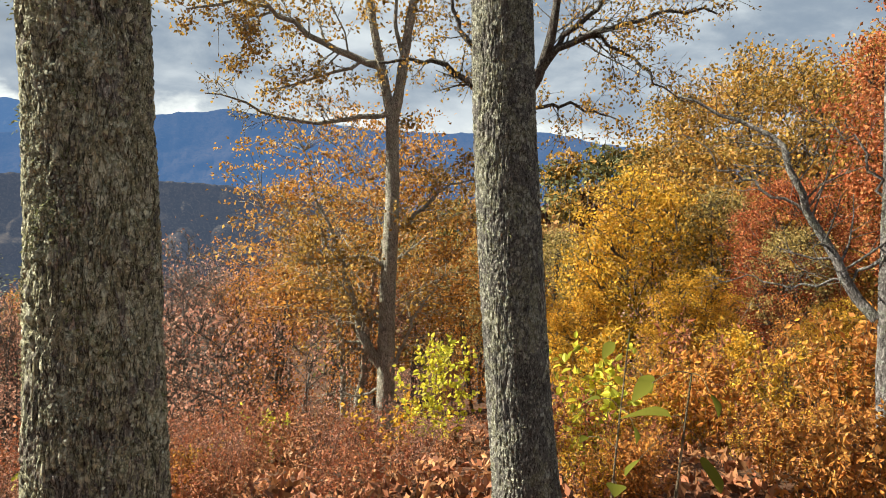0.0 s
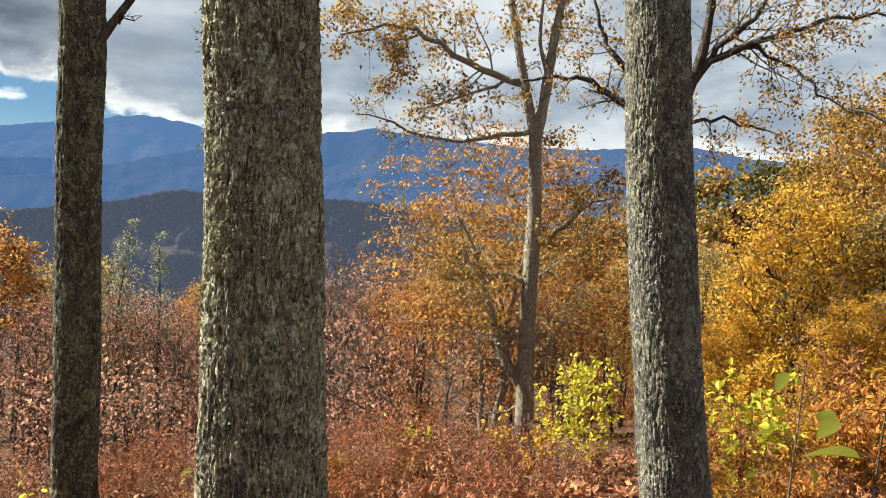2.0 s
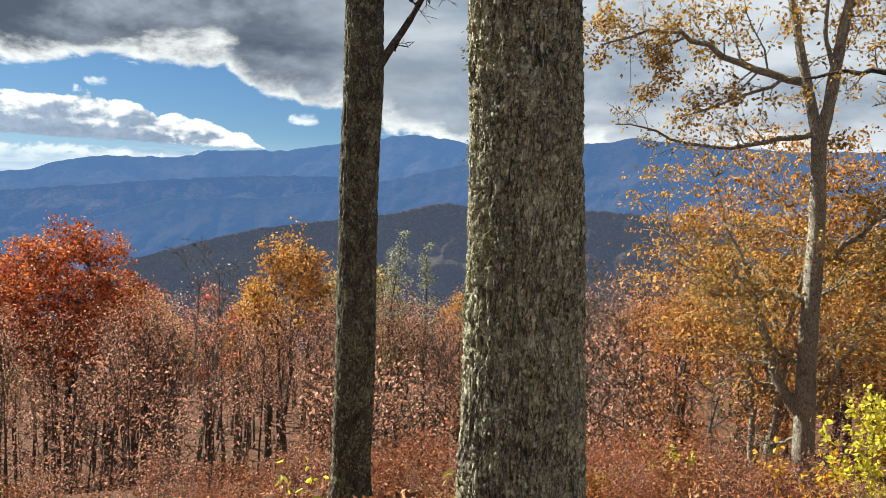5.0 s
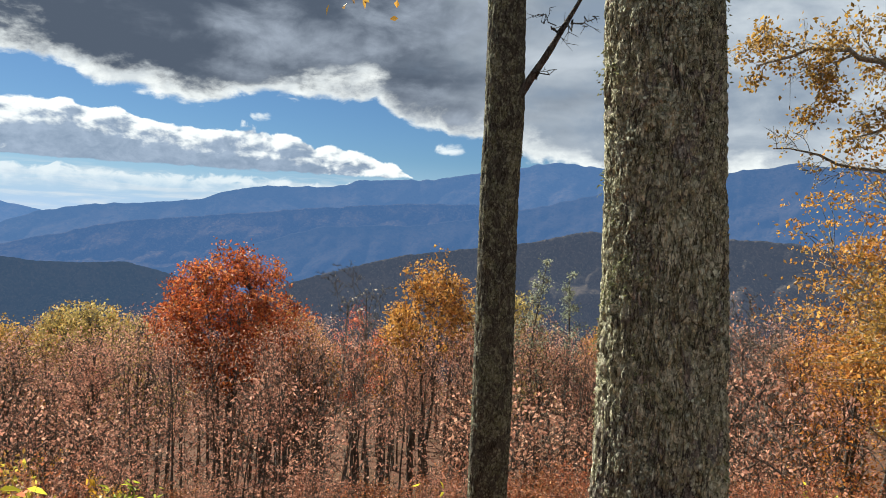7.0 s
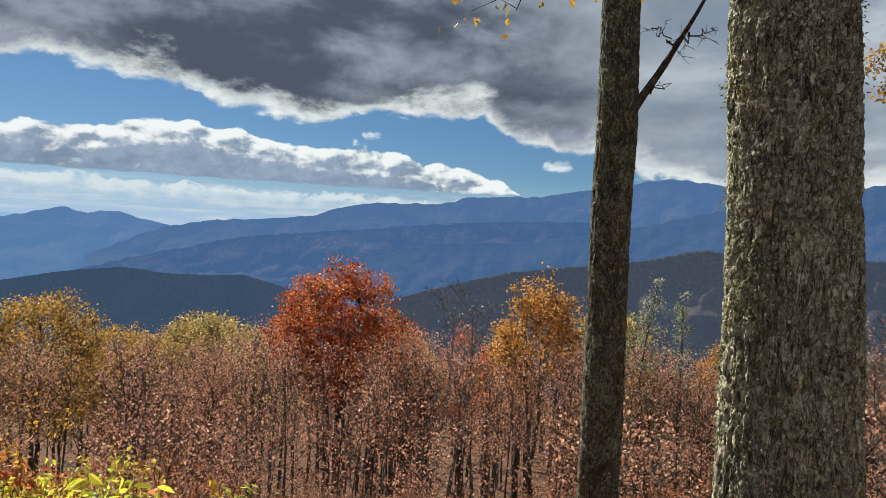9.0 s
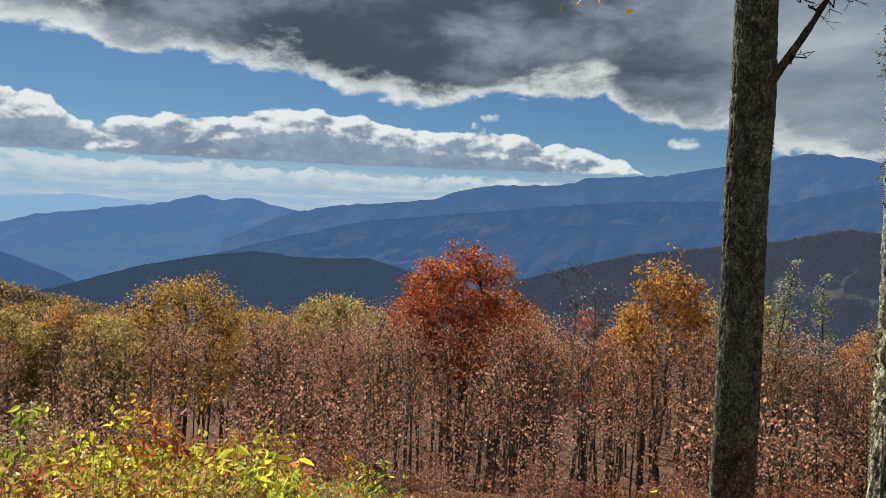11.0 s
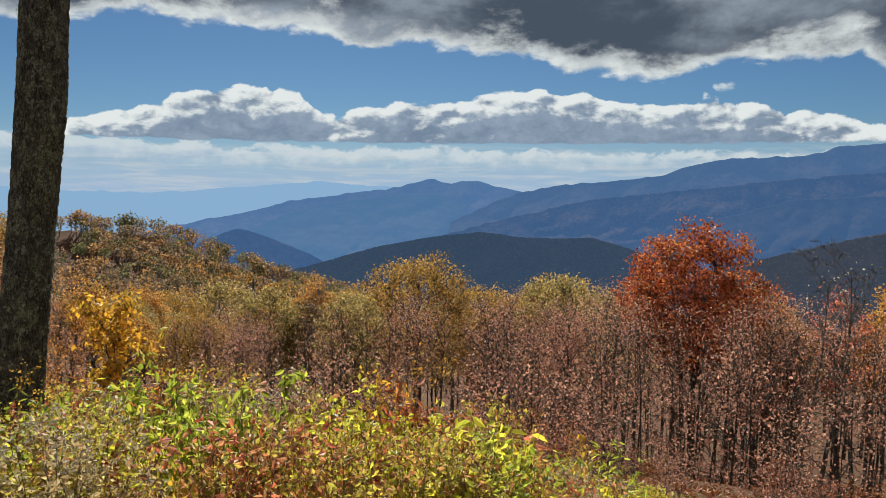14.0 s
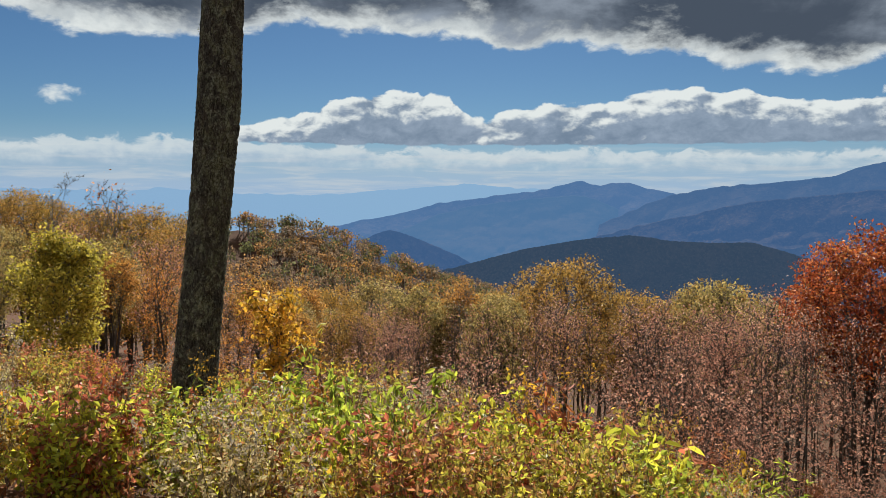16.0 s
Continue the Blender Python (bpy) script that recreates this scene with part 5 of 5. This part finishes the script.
while count < 100:
    az, r = (rng.uniform(-30, 112) if count < 50 else rng.uniform(18, 92)), 13 + 24 * rng.uniform()
    if r < 15 and 45 < az < 100 or (az > 90 and r < 22) or (r < 38 and min(abs(az - 56.6), abs(az - 77), abs(az - 48)) < 3 and rng.uniform() < 0.75):
        continue
    q = at(az, r)
    h = rng.uniform(1.6, 3.6) * (0.75 if r < 18 else 1.1)
    top = 1.6 - gz(q.x, q.y)
    ob = (LIT_ROSY if 10 < az < 52 and count % 3 else SHOOT[int(rng.uniform(0, 1.999))]) if az > 0 or rng.uniform() < 0.4 else (SUNNY, FLAME, SUNNY)[int(rng.uniform(0, 2.999))]
    again(ob, az, r, h, rng.uniform(0, 360))
    count += 1



def far_trees(n, seed):
    """The wood farther down the slope, seen between the nearer trunks."""
    rng = G(seed)
    sticks, geos = Geo(), [Geo(), Geo(), Geo()]
    for _ in range(n):
        az, r = rng.uniform(-5, 118), rng.uniform(50, 125)
        q = at(az, r)
        foot = gz(q.x, q.y)
        top = 1.6 + r * math.tan(radians(np.interp(az, [a for a, _ in SKYLINE], [b for _, b in SKYLINE]) - 0.6 - abs(rng.normal()) * 3.2))
        h = float(np.clip(top - foot, 5, 17))
        line = bent(rng, (q.x, q.y, foot - 0.3), (rng.normal() * 0.04, rng.normal() * 0.04, 1), h, 4, 0.03, 0)
        tube(sticks, line, np.linspace(0.16, 0.04, 5), 4)
        for k in range(10):
            p, _ = pick(line, rng.uniform(0.35, 0.98))
            a = rng.uniform(0, 6.28)
            tw = bent(rng, p, (math.cos(a), math.sin(a), 0.9), rng.uniform(0.8, 2.2), 2, 0.15, 0.1)
            tube(sticks, tw, [0.035, 0.02, 0.01], 3)
            m = rng.poisson(9)
            leaves(geos[int(rng.uniform(0, 1) ** 1.5 * 2.999)], tw[1] + rng.normal(size=(m, 3)) * [0.6, 0.6, 0.5], 0.24, rng)
    tagged(new("wood_trunks", sticks.mesh("wood_trunks", BARK_TWIG)), "thin trunks of the wood farther down the slope", "woods", kind="stuff")
    for g, m in zip(geos, (L_RUST, L_HILL, L_GOLD)):
        tagged(new("wood_leaves", g.mesh("wood_leaves", m, False)), "thin autumn leaves of the wood down the slope", "woods", kind="stuff")


far_trees(520, 310)

# ---- undergrowth ----


def shrub(name, place, rng, H, W, n, stem_leaves, leaf, mat, label, upright=0.5, folded=True, wide=0.5, droop=0.3, category="shrub", plume=None, twigs=3, stem_mat=None):
    """Stems from one root, leaves along them and at their side shoots."""
    ob = thing(name, place, label, category, name.replace("_", " ") + "s of the undergrowth")
    wood, fol, tip = Geo(), Geo(), Geo()
    for k in range(n):
        a, o = rng.uniform(0, 6.28), rng.uniform(0.1, 1.0) * W
        h = H * rng.uniform(0.65, 1.0)
        d = np.array([math.cos(a) * o * (1.2 - upright), math.sin(a) * o * (1.2 - upright), h])
        line = bent(rng, (math.cos(a) * o * upright * 0.8, math.sin(a) * o * upright * 0.8, -0.08), d / np.linalg.norm(d), np.linalg.norm(d), 6, 0.07, 0.02)
        tube(wood, line, np.linspace(0.0026, 0.0012, 7) * (1 + H * 0.4), 3)
        m = rng.poisson(stem_leaves)
        cs = np.array([pick(line, s)[0] for s in rng.uniform(0.2, 1.0, m)]).reshape(-1, 3)
        out = rng.normal(size=(m, 3)) * [1, 1, 0.35]
        out /= np.linalg.norm(out, axis=1)[:, None] + 1e-9
        leaves(fol, cs + out * 0.012, leaf, rng, droop, wide, folded, along=out * 0.9)
        for _ in range(twigs):
            q, e = pick(line, rng.uniform(0.35, 0.95))
            tw = bent(rng, q, e / np.linalg.norm(e) + rng.normal(size=3) * 0.7, H * rng.uniform(0.12, 0.3), 2, 0.2, 0.05)
            tube(wood, tw, [0.002, 0.0015, 0.001], 3)
            mm = rng.poisson(stem_leaves * 0.35)
            leaves(fol, tw[0] + (tw[-1] - tw[0]) * rng.uniform(0.1, 1.1, (mm, 1)) + rng.normal(size=(mm, 3)) * leaf * 0.3, leaf * 0.85, rng, droop, wide, folded)
        if plume:
            for _ in range(2):
                tw = bent(rng, line[-1], rng.normal(size=3) * 0.5 + [0, 0, 0.8], H * 0.16, 3, 0.15, -0.1)
                leaves(tip, tw[rng.integers(0, 4, 16)] + rng.normal(size=(16, 3)) * 0.014, 0.022, rng, 0.0, 0.6)
    part("stalk", wood, stem_mat or STALK, ob)
    part("foliage", fol, mat, ob, smooth=False)
    if tip.n:
        tagged(part("flower_head", tip, plume, ob, "dry flower heads", smooth=False), kind="stuff")
    ob["height"] = H
    return ob


def spot(az, r, sink=0.0):
    q = at(az, r)
    return (q.x, q.y, gz(q.x, q.y) - sink)


def shrub_at(name, az, r, el, seed, W, n, stem_leaves, leaf, mat, label, **k):
    H = 1.6 + r * math.tan(radians(el)) - gz(*at(az, r).xy)
    return shrub(name, spot(az, r), G(seed), max(0.3, H), W, n, stem_leaves, leaf, mat, label, **k)


WEEDS = [shrub("weed_clump", spot(72, 5.2), G(401), 0.9, 0.5, 30, 26, 0.048, L_MIXED, "tangle of drying weeds in mixed autumn colours", upright=0.6, twigs=3, folded=False),
         shrub("bramble_bush", spot(80, 5.0), G(402), 0.9, 0.5, 22, 20, 0.062, L_LIME, "low bramble with yellow-green leaves", upright=0.45, wide=0.6, folded=False),
         shrub("weed_clump", spot(88, 6.0), G(403), 1.0, 0.5, 28, 28, 0.042, L_CREAM, "dry cream-coloured weeds going to seed", wide=0.5, upright=0.6, folded=False, plume=L_SEED),
         shrub("bramble_bush", spot(95, 5.6), G(404), 1.0, 0.5, 22, 20, 0.064, L_GREEN, "bushy weed with green and yellowing leaves", upright=0.5, folded=False),
         shrub("blueberry_bush", spot(76, 6.5), G(405), 0.8, 0.5, 20, 28, 0.044, L_SCRUB, "low bush with rust red leaves", upright=0.45, folded=False)]
BRUSH = [shrub("rust_brush", spot(12, 9), G(411), 1.0, 0.6, 20, 28, 0.05, L_CRIMSON, "low oak brush with brown red leaves", upright=0.4, folded=False),
         shrub("orange_brush", spot(-22, 8), G(412), 1.2, 0.7, 18, 24, 0.08, L_ORANGE, "low brush with orange leaves", upright=0.4, folded=False),
         shrub("yellow_brush", spot(-12, 8), G(413), 1.2, 0.6, 14, 22, 0.06, L_YELLOW, "thin shrub with yellow leaves", upright=0.5, folded=False),
         shrub("litter_brush", spot(20, 9), G(414), 0.7, 0.7, 18, 22, 0.055, L_LITTER, "low brush of dry brown leaves", upright=0.3, folded=False),
         shrub("twiggy_brush", spot(50, 14), G(415), 1.3, 0.6, 16, 12, 0.055, L_RUST, "twiggy young growth with sparse brown leaves", upright=0.5, folded=False, twigs=6, stem_mat=BARK_TWIG)]
rng = G(420)
TOPS = ((54, -22), (57, -21.2), (63, -20.2), (70, -18), (78, -16.6), (85, -16.6), (90, -15), (97, -14.5), (104, -13.5), (110, -13), (117, -12.4), (124, -12))
for k in range(150):
    az, r = rng.uniform(54, 122), 3.3 + 5.2 * rng.uniform()
    if (az > 104 and r < 4.7) or math.hypot((az - 104) * 0.0175 * r, r - 7.5) < 0.4:
        continue
    el = np.interp(az, [a for a, _ in TOPS], [b for _, b in TOPS]) - abs(rng.normal()) * 1.2
    h = 1.6 + r * math.tan(radians(el)) - gz(*at(az, r).xy)
    if h > 0.2:
        again(WEEDS[int(rng.choice([0, 1, 2, 3, 4], p=[0.36, 0.22, 0.11, 0.13, 0.18]))], az, r, min(h, 1.5), rng.uniform(0, 360))
for k in range(230):
    az, r = (rng.uniform(-36, 55) if k % 5 < 3 else rng.uniform(-36, 0)), 4.8 + 11 * rng.uniform()
    if -12.5 < az < -1.0 and r < 6.6:
        continue
    el = np.interp(az, [-36, -28, -15, -8, 0, 12, 25, 40, 55], [-11.5, -12.5, -16, -17.5, -17, -18.2, -19, -20.5, -22]) - abs(rng.normal()) * 1.3
    h = 1.6 + r * math.tan(radians(el)) - gz(*at(az, r).xy)
    if h > 0.3:
        i = int(rng.choice([0, 1, 2, 3, 4], p=[0.16, 0.6, 0.2, 0.04, 0.0] if az < -9 else [0.5, 0.08, 0.06, 0.2, 0.16]))
        again(BRUSH[i], az, r, min(h, 1.6 if az < 30 else 0.55), rng.uniform(0, 360))

for k in range(90):
    az, r = (rng.uniform(100, 125), rng.uniform(8, 24)) if k % 2 else (rng.uniform(5, 36), rng.uniform(8, 18))
    again((WEEDS[2], WEEDS[4], BRUSH[4], WEEDS[0], BRUSH[2], WEEDS[1])[int(rng.uniform(0, 5.99))] if az > 60 else BRUSH[int(rng.choice([0, 3, 4, 4]))], az, r, rng.uniform(0.5, 1.1), rng.uniform(0, 360))

for k in range(80):
    az, r = rng.uniform(34, 82), 8 + 20 * rng.uniform()
    again((BRUSH[4], BRUSH[4], BRUSH[4], BRUSH[0], BRUSH[3])[int(rng.uniform(0, 4.99))], az, r, rng.uniform(0.4, 1.0), rng.uniform(0, 360))
for k in range(26):
    az, r = rng.uniform(-31, -19), rng.uniform(9, 20)
    again((BRUSH[1], BRUSH[2], BRUSH[0], BRUSH[1])[int(rng.uniform(0, 3.99))], az, r, rng.uniform(0.8, 1.7), rng.uniform(0, 360))
for k in range(44):
    az, r = rng.uniform(-3, 36), rng.uniform(6.5, 15)
    again((BRUSH[4], BRUSH[4], BRUSH[3], BRUSH[4], BRUSH[0])[int(rng.uniform(0, 4.99))], az, r, rng.uniform(0.4, 0.8), rng.uniform(0, 360))
for k in range(46):
    az, r = rng.uniform(62, 99), rng.uniform(11, 32)
    again((BRUSH[4], BRUSH[4], WEEDS[0], BRUSH[2], BRUSH[4])[int(rng.uniform(0, 4.99))], az, r, rng.uniform(0.9, 2.0), rng.uniform(0, 360))
shrub_at("green_sapling", 90.8, 4.6, -12.0, 430, 0.42, 11, 34, 0.072, L_GREEN, "bushy sapling with hanging green and yellow leaves", upright=0.5, droop=0.9, wide=0.42, category="sapling")
for k, (az, r, el, leaf, mat, wide, lab) in enumerate((
        (83.6, 5.0, -15.0, 0.075, L_LIME, 0.5, "tall weed with drooping yellow-green leaves"), (86.4, 4.4, -16.4, 0.07, L_SCRUB, 0.5, "leafy weed turning rust red"),
        (94.2, 5.2, -13.0, 0.08, L_GREEN, 0.35, "tall weed with long green leaves"), (96.4, 4.6, -14.2, 0.07, L_LIME, 0.55, "tall weed with drooping yellow-green leaves"),
        (100.8, 5.4, -12.6, 0.08, L_GREEN, 0.3, "tall weed with long green leaves"), (108.8, 5.6, -12.4, 0.06, L_CREAM, 0.5, "dry cream weed gone to seed"),
        (110.4, 6.2, -11.8, 0.07, L_SCARLET, 0.45, "weed with scarlet leaves"), (114.0, 5.4, -12.6, 0.075, L_LIME, 0.6, "tall weed with drooping yellow-green leaves"),
        (81.0, 4.2, -18.0, 0.06, L_SCRUB, 0.5, "leafy weed turning rust red"), (73.4, 4.3, -18.4, 0.06, L_CREAM, 0.4, "dry cream weed gone to seed"),
        (66.0, 4.8, -18.2, 0.06, L_YELLOW, 0.6, "leafy weed turning bright yellow"), (118.0, 5.8, -11.8, 0.07, L_GREEN, 0.5, "tall weed with long green leaves"),
        (103.0, 5.0, -15.0, 0.055, L_CREAM, 0.5, "dry cream weed gone to seed"), (92.6, 4.0, -17.5, 0.065, L_YELLOW, 0.6, "leafy weed turning bright yellow"),
        (98.0, 4.1, -17.0, 0.06, L_SCRUB, 0.5, "leafy weed turning rust red"), (112.6, 5.0, -14.0, 0.06, L_SCARLET, 0.5, "weed with scarlet leaves"))):
    shrub_at("tall_weed", az, r, el, 460 + k, 0.24, 7, 20, leaf, mat, lab, wide=wide, upright=0.6, droop=0.7, twigs=2, plume=L_SEED if mat == L_CREAM else None, category="weed")
for k, (az, r, el, W, n, leaf, mat, lab) in enumerate((
        (100.0, 5.6, -13.4, 0.3, 8, 0.07, L_SCRUB, "weed clump with pink and rust red leaves"), (96.8, 6.0, -12.6, 0.3, 8, 0.06, L_ORANGE, "low bush with glowing orange leaves"),
        (86.0, 5.6, -15.4, 0.35, 9, 0.06, L_LIME, "bright yellow-green bramble clump"), (82.4, 5.8, -15.6, 0.35, 9, 0.055, L_YELLOW, "bush with small yellow leaves"),
        (77.0, 4.6, -17.6, 0.3, 8, 0.055, L_MIXED, "tangle of drying weeds in mixed colours"), (106.2, 5.2, -13.8, 0.3, 8, 0.055, L_LIME, "bright yellow-green bramble clump"),
        (109.6, 5.0, -13.6, 0.35, 9, 0.06, L_LIME, "bright yellow-green bramble clump"), (115.6, 5.6, -12.8, 0.35, 9, 0.055, L_SCRUB, "weed clump with pink and rust red leaves"),
        (119.0, 5.2, -13.2, 0.35, 9, 0.06, L_YELLOW, "bush with small yellow leaves"), (74.6, 6.4, -15.4, 0.4, 9, 0.05, L_SCRUB, "weed clump with pink and rust red leaves"))):
    shrub_at("bright_bush", az, r, el, 480 + k, W, n, 26, leaf, mat, lab, wide=0.55, upright=0.5, droop=0.5, folded=False)
shrub_at("purple_shrub", 89.6, 5.4, -12.6, 431, 0.5, 9, 22, 0.05, L_RUST, "shrub with small purple brown leaves", upright=0.6)
shrub_at("sumac", 78.4, 5.2, -13.6, 432, 0.20, 7, 30, 0.09, L_SCARLET, "upright sumac with red leaves", droop=0.9, wide=0.35)
shrub_at("red_vine", 112.0, 7.0, -11.8, 433, 0.14, 4, 26, 0.07, L_PINK, "scarlet creeper climbing a dead stem", droop=0.8)
shrub_at("red_vine", 116.5, 7.2, -11.6, 434, 0.14, 3, 20, 0.06, L_PINK, "scarlet creeper climbing a dead stem", droop=0.8)
shrub_at("goldenrod", 104.6, 6.4, -11.8, 435, 0.2, 6, 34, 0.075, L_GREEN, "tall goldenrod with narrow leaves and a faded plume", wide=0.2, upright=0.8, plume=L_YELLOW, twigs=0, category="weed")
shrub_at("goldenrod", 107.6, 6.2, -13.0, 436, 0.25, 7, 34, 0.075, L_GREEN, "tall goldenrod with narrow leaves and a faded plume", wide=0.2, upright=0.8, plume=L_YELLOW, twigs=0, category="weed")
shrub_at("goldenrod", 98.6, 6.8, -10.6, 437, 0.22, 6, 30, 0.09, L_LIME, "tall weed with narrow yellow-green leaves", wide=0.22, upright=0.8, twigs=1, category="weed")
shrub_at("lime_sapling", 70.6, 4.4, -16.4, 438, 0.20, 6, 18, 0.10, L_LIME, "sapling with drooping bright yellow leaves", droop=1.0, wide=0.42, category="sapling")
shrub_at("sumac", 69.8, 4.5, -17.0, 439, 0.08, 2, 16, 0.09, L_PINK, "upright sumac with red leaves", droop=1.0, wide=0.4)
shrub_at("fern_clump", 63.2, 4.4, -18.9, 440, 0.42, 24, 34, 0.055, L_GREEN, "clump of fresh green fern fronds", wide=0.25, upright=0.1, twigs=0, category="fern")
shrub_at("fern_clump", 68.0, 4.3, -18.6, 441, 0.25, 14, 28, 0.05, L_LIME, "clump of yellow-green fern fronds", wide=0.25, upright=0.1, twigs=0, category="fern")
shrub_at("sumac", 75.5, 5.6, -15.8, 442, 0.15, 4, 22, 0.07, L_SCARLET, "upright sumac with red leaves", droop=0.9)
shrub_at("lime_sapling", 40.4, 5.8, -18.4, 443, 0.28, 7, 4, 0.075, L_LIME, "thin sapling with a few bright yellow leaves", wide=0.45, twigs=1, category="sapling")
shrub_at("lime_sapling", 28.8, 6.0, -18.6, 444, 0.12, 3, 5, 0.075, L_LIME, "thin sapling with a few bright yellow leaves", wide=0.45, twigs=1, category="sapling")
shrub_at("lime_maple", -1.2, 9.0, -10.4, 445, 0.9, 13, 24, 0.075, L_LIME, "young maple with bright lime yellow leaves", wide=0.7, twigs=4, category="sapling")
shrub_at("lime_maple", 2.2, 9.4, -14.0, 446, 0.7, 9, 20, 0.072, L_YELLOW, "young maple with yellow leaves", wide=0.7, twigs=3, category="sapling")
shrub_at("lime_maple", 12.0, 10.0, -15.9, 447, 0.45, 10, 20, 0.075, L_LIME, "small sapling with lime leaves", wide=0.6, category="sapling")
shrub_at("lime_maple", 20.0, 8.0, -18.6, 448, 0.2, 5, 14, 0.07, L_LIME, "small sapling with lime leaves", wide=0.6, category="sapling")
shrub_at("lime_maple", -13.0, 6.5, -10.5, 449, 0.5, 7, 16, 0.09, L_LIME, "thin young maple with yellow-green leaves", wide=0.7, category="sapling")


def leafy_shoot(az, r, tips, seed):
    """A slender shoot close to the eye, each broad leaf a part of its own: tips as bearing, height angle and length."""
    rng = G(seed)
    base = np.array(spot(az, r))
    ob = thing("leafy_shoot", tuple(base), "slender shoot with a few broad green leaves", "sapling")
    top = max(e for _, e, _ in tips)
    stem = smooth_line(np.array([base - [0, 0, 0.05], np.array(ray(az + 0.6, -22, r)), np.array(ray(az, top + 1.0, r))]) - base, 12)
    g = Geo()
    tube(g, stem, np.linspace(0.006, 0.002, 12), 6)
    part("stem", g, STALK, ob)
    for a, e, L in tips:
        c = np.array(ray(a, e, r + rng.uniform(-0.1, 0.1))) - base
        j = stem[int(np.argmin(abs(stem[:, 2] - c[2] - 0.03)))]
        g = Geo()
        tube(g, smooth_line(np.array([j, (j + c) / 2 + [0, 0, 0.02], c]), 6), np.full(6, 0.0012), 4)
        d = c - j
        d = d / np.linalg.norm(d) + np.array([0, 0, -0.45]) + rng.normal(size=3) * 0.15
        d /= np.linalg.norm(d)
        side = np.cross(d, [0, 0, 1.0]) + rng.normal(size=3) * 0.35
        side /= np.linalg.norm(side)
        up = np.cross(side, d)
        u = np.linspace(0, 1, 9)
        w = 0.34 * L * np.sin(np.pi * u ** 0.75) ** 0.8 * (1 + 0.08 * np.sin(u * 40))
        mid = c + np.outer(u, d) * L - np.outer(u ** 2, up) * L * 0.22
        v = np.concatenate([mid - np.outer(w, side) + np.outer(w, up) * 0.3, mid, mid + np.outer(w, side) + np.outer(w, up) * 0.3])
        k = np.arange(8)
        blade = Geo()
        blade.add(v, np.concatenate([np.stack([k, k + 9, k + 10, k + 1], -1), np.stack([k + 9, k + 18, k + 19, k + 10], -1)]))
        leaf = part("leaf", blade, L_SHADE, ob)
        part("leaf_stalk", g, STALK, leaf)


leafy_shoot(-21.2, 1.7, [(-20.0, -15.2, 0.11), (-22.6, -17.6, 0.08), (-18.6, -13.0, 0.06), (-22.6, -13.2, 0.05), (-20.6, -20.6, 0.07), (-18.0, -18.4, 0.05)], 450)
leafy_shoot(-16.2, 2.2, [(-15.2, -10.4, 0.06), (-17.4, -12.6, 0.07), (-14.4, -14.6, 0.06), (-16.0, -20.4, 0.08), (-13.6, -17.4, 0.05), (-17.0, -16.2, 0.05)], 451)
for k in range(26):
    az, r = rng.uniform(-20, -10.5), rng.uniform(5.8, 10)
    again((BRUSH[1], BRUSH[2], BRUSH[0], BRUSH[2])[int(rng.uniform(0, 3.99))], az, r, rng.uniform(0.5, 1.2), rng.uniform(0, 360))


def scatter(name, label, n, seed, r0, r1, az0, az1, size, mat, category, stand_up=False):
    rng = G(seed)
    r, a = r0 + (r1 - r0) * rng.uniform(size=n) ** 1.4, np.radians(rng.uniform(az0, az1, n))
    x, y = -np.sin(a) * r, np.cos(a) * r
    z = ground_z(x, y) + rng.uniform(0.0, 0.05, n)
    g = Geo()
    c = np.stack([x, y, z], -1)
    if stand_up:
        leaves(g, c - [0, 0, 0.03], size, rng, 0, 0.06, along=np.array([0, 0, 1.6]))
    else:
        leaves(g, c, size, rng, 0.0, 0.6)
    tagged(new(name, g.mesh(name, mat, False)), label, category, kind="stuff")


scatter("fallen_leaves", "brown and orange fallen leaves on the forest floor", 30000, 501, 0.3, 30, -45, 130, 0.085, L_LITTER, "leaves")
scatter("grass", "short dry grass at the clearing's edge", 2500, 502, 1.2, 7, 50, 135, 0.10, L_MIXED, "grass", True)
scatter("fallen_leaves", "rust and brown fallen leaves under the oaks", 12000, 503, 5.0, 17, -32, 62, 0.10, L_LITTER, "leaves")
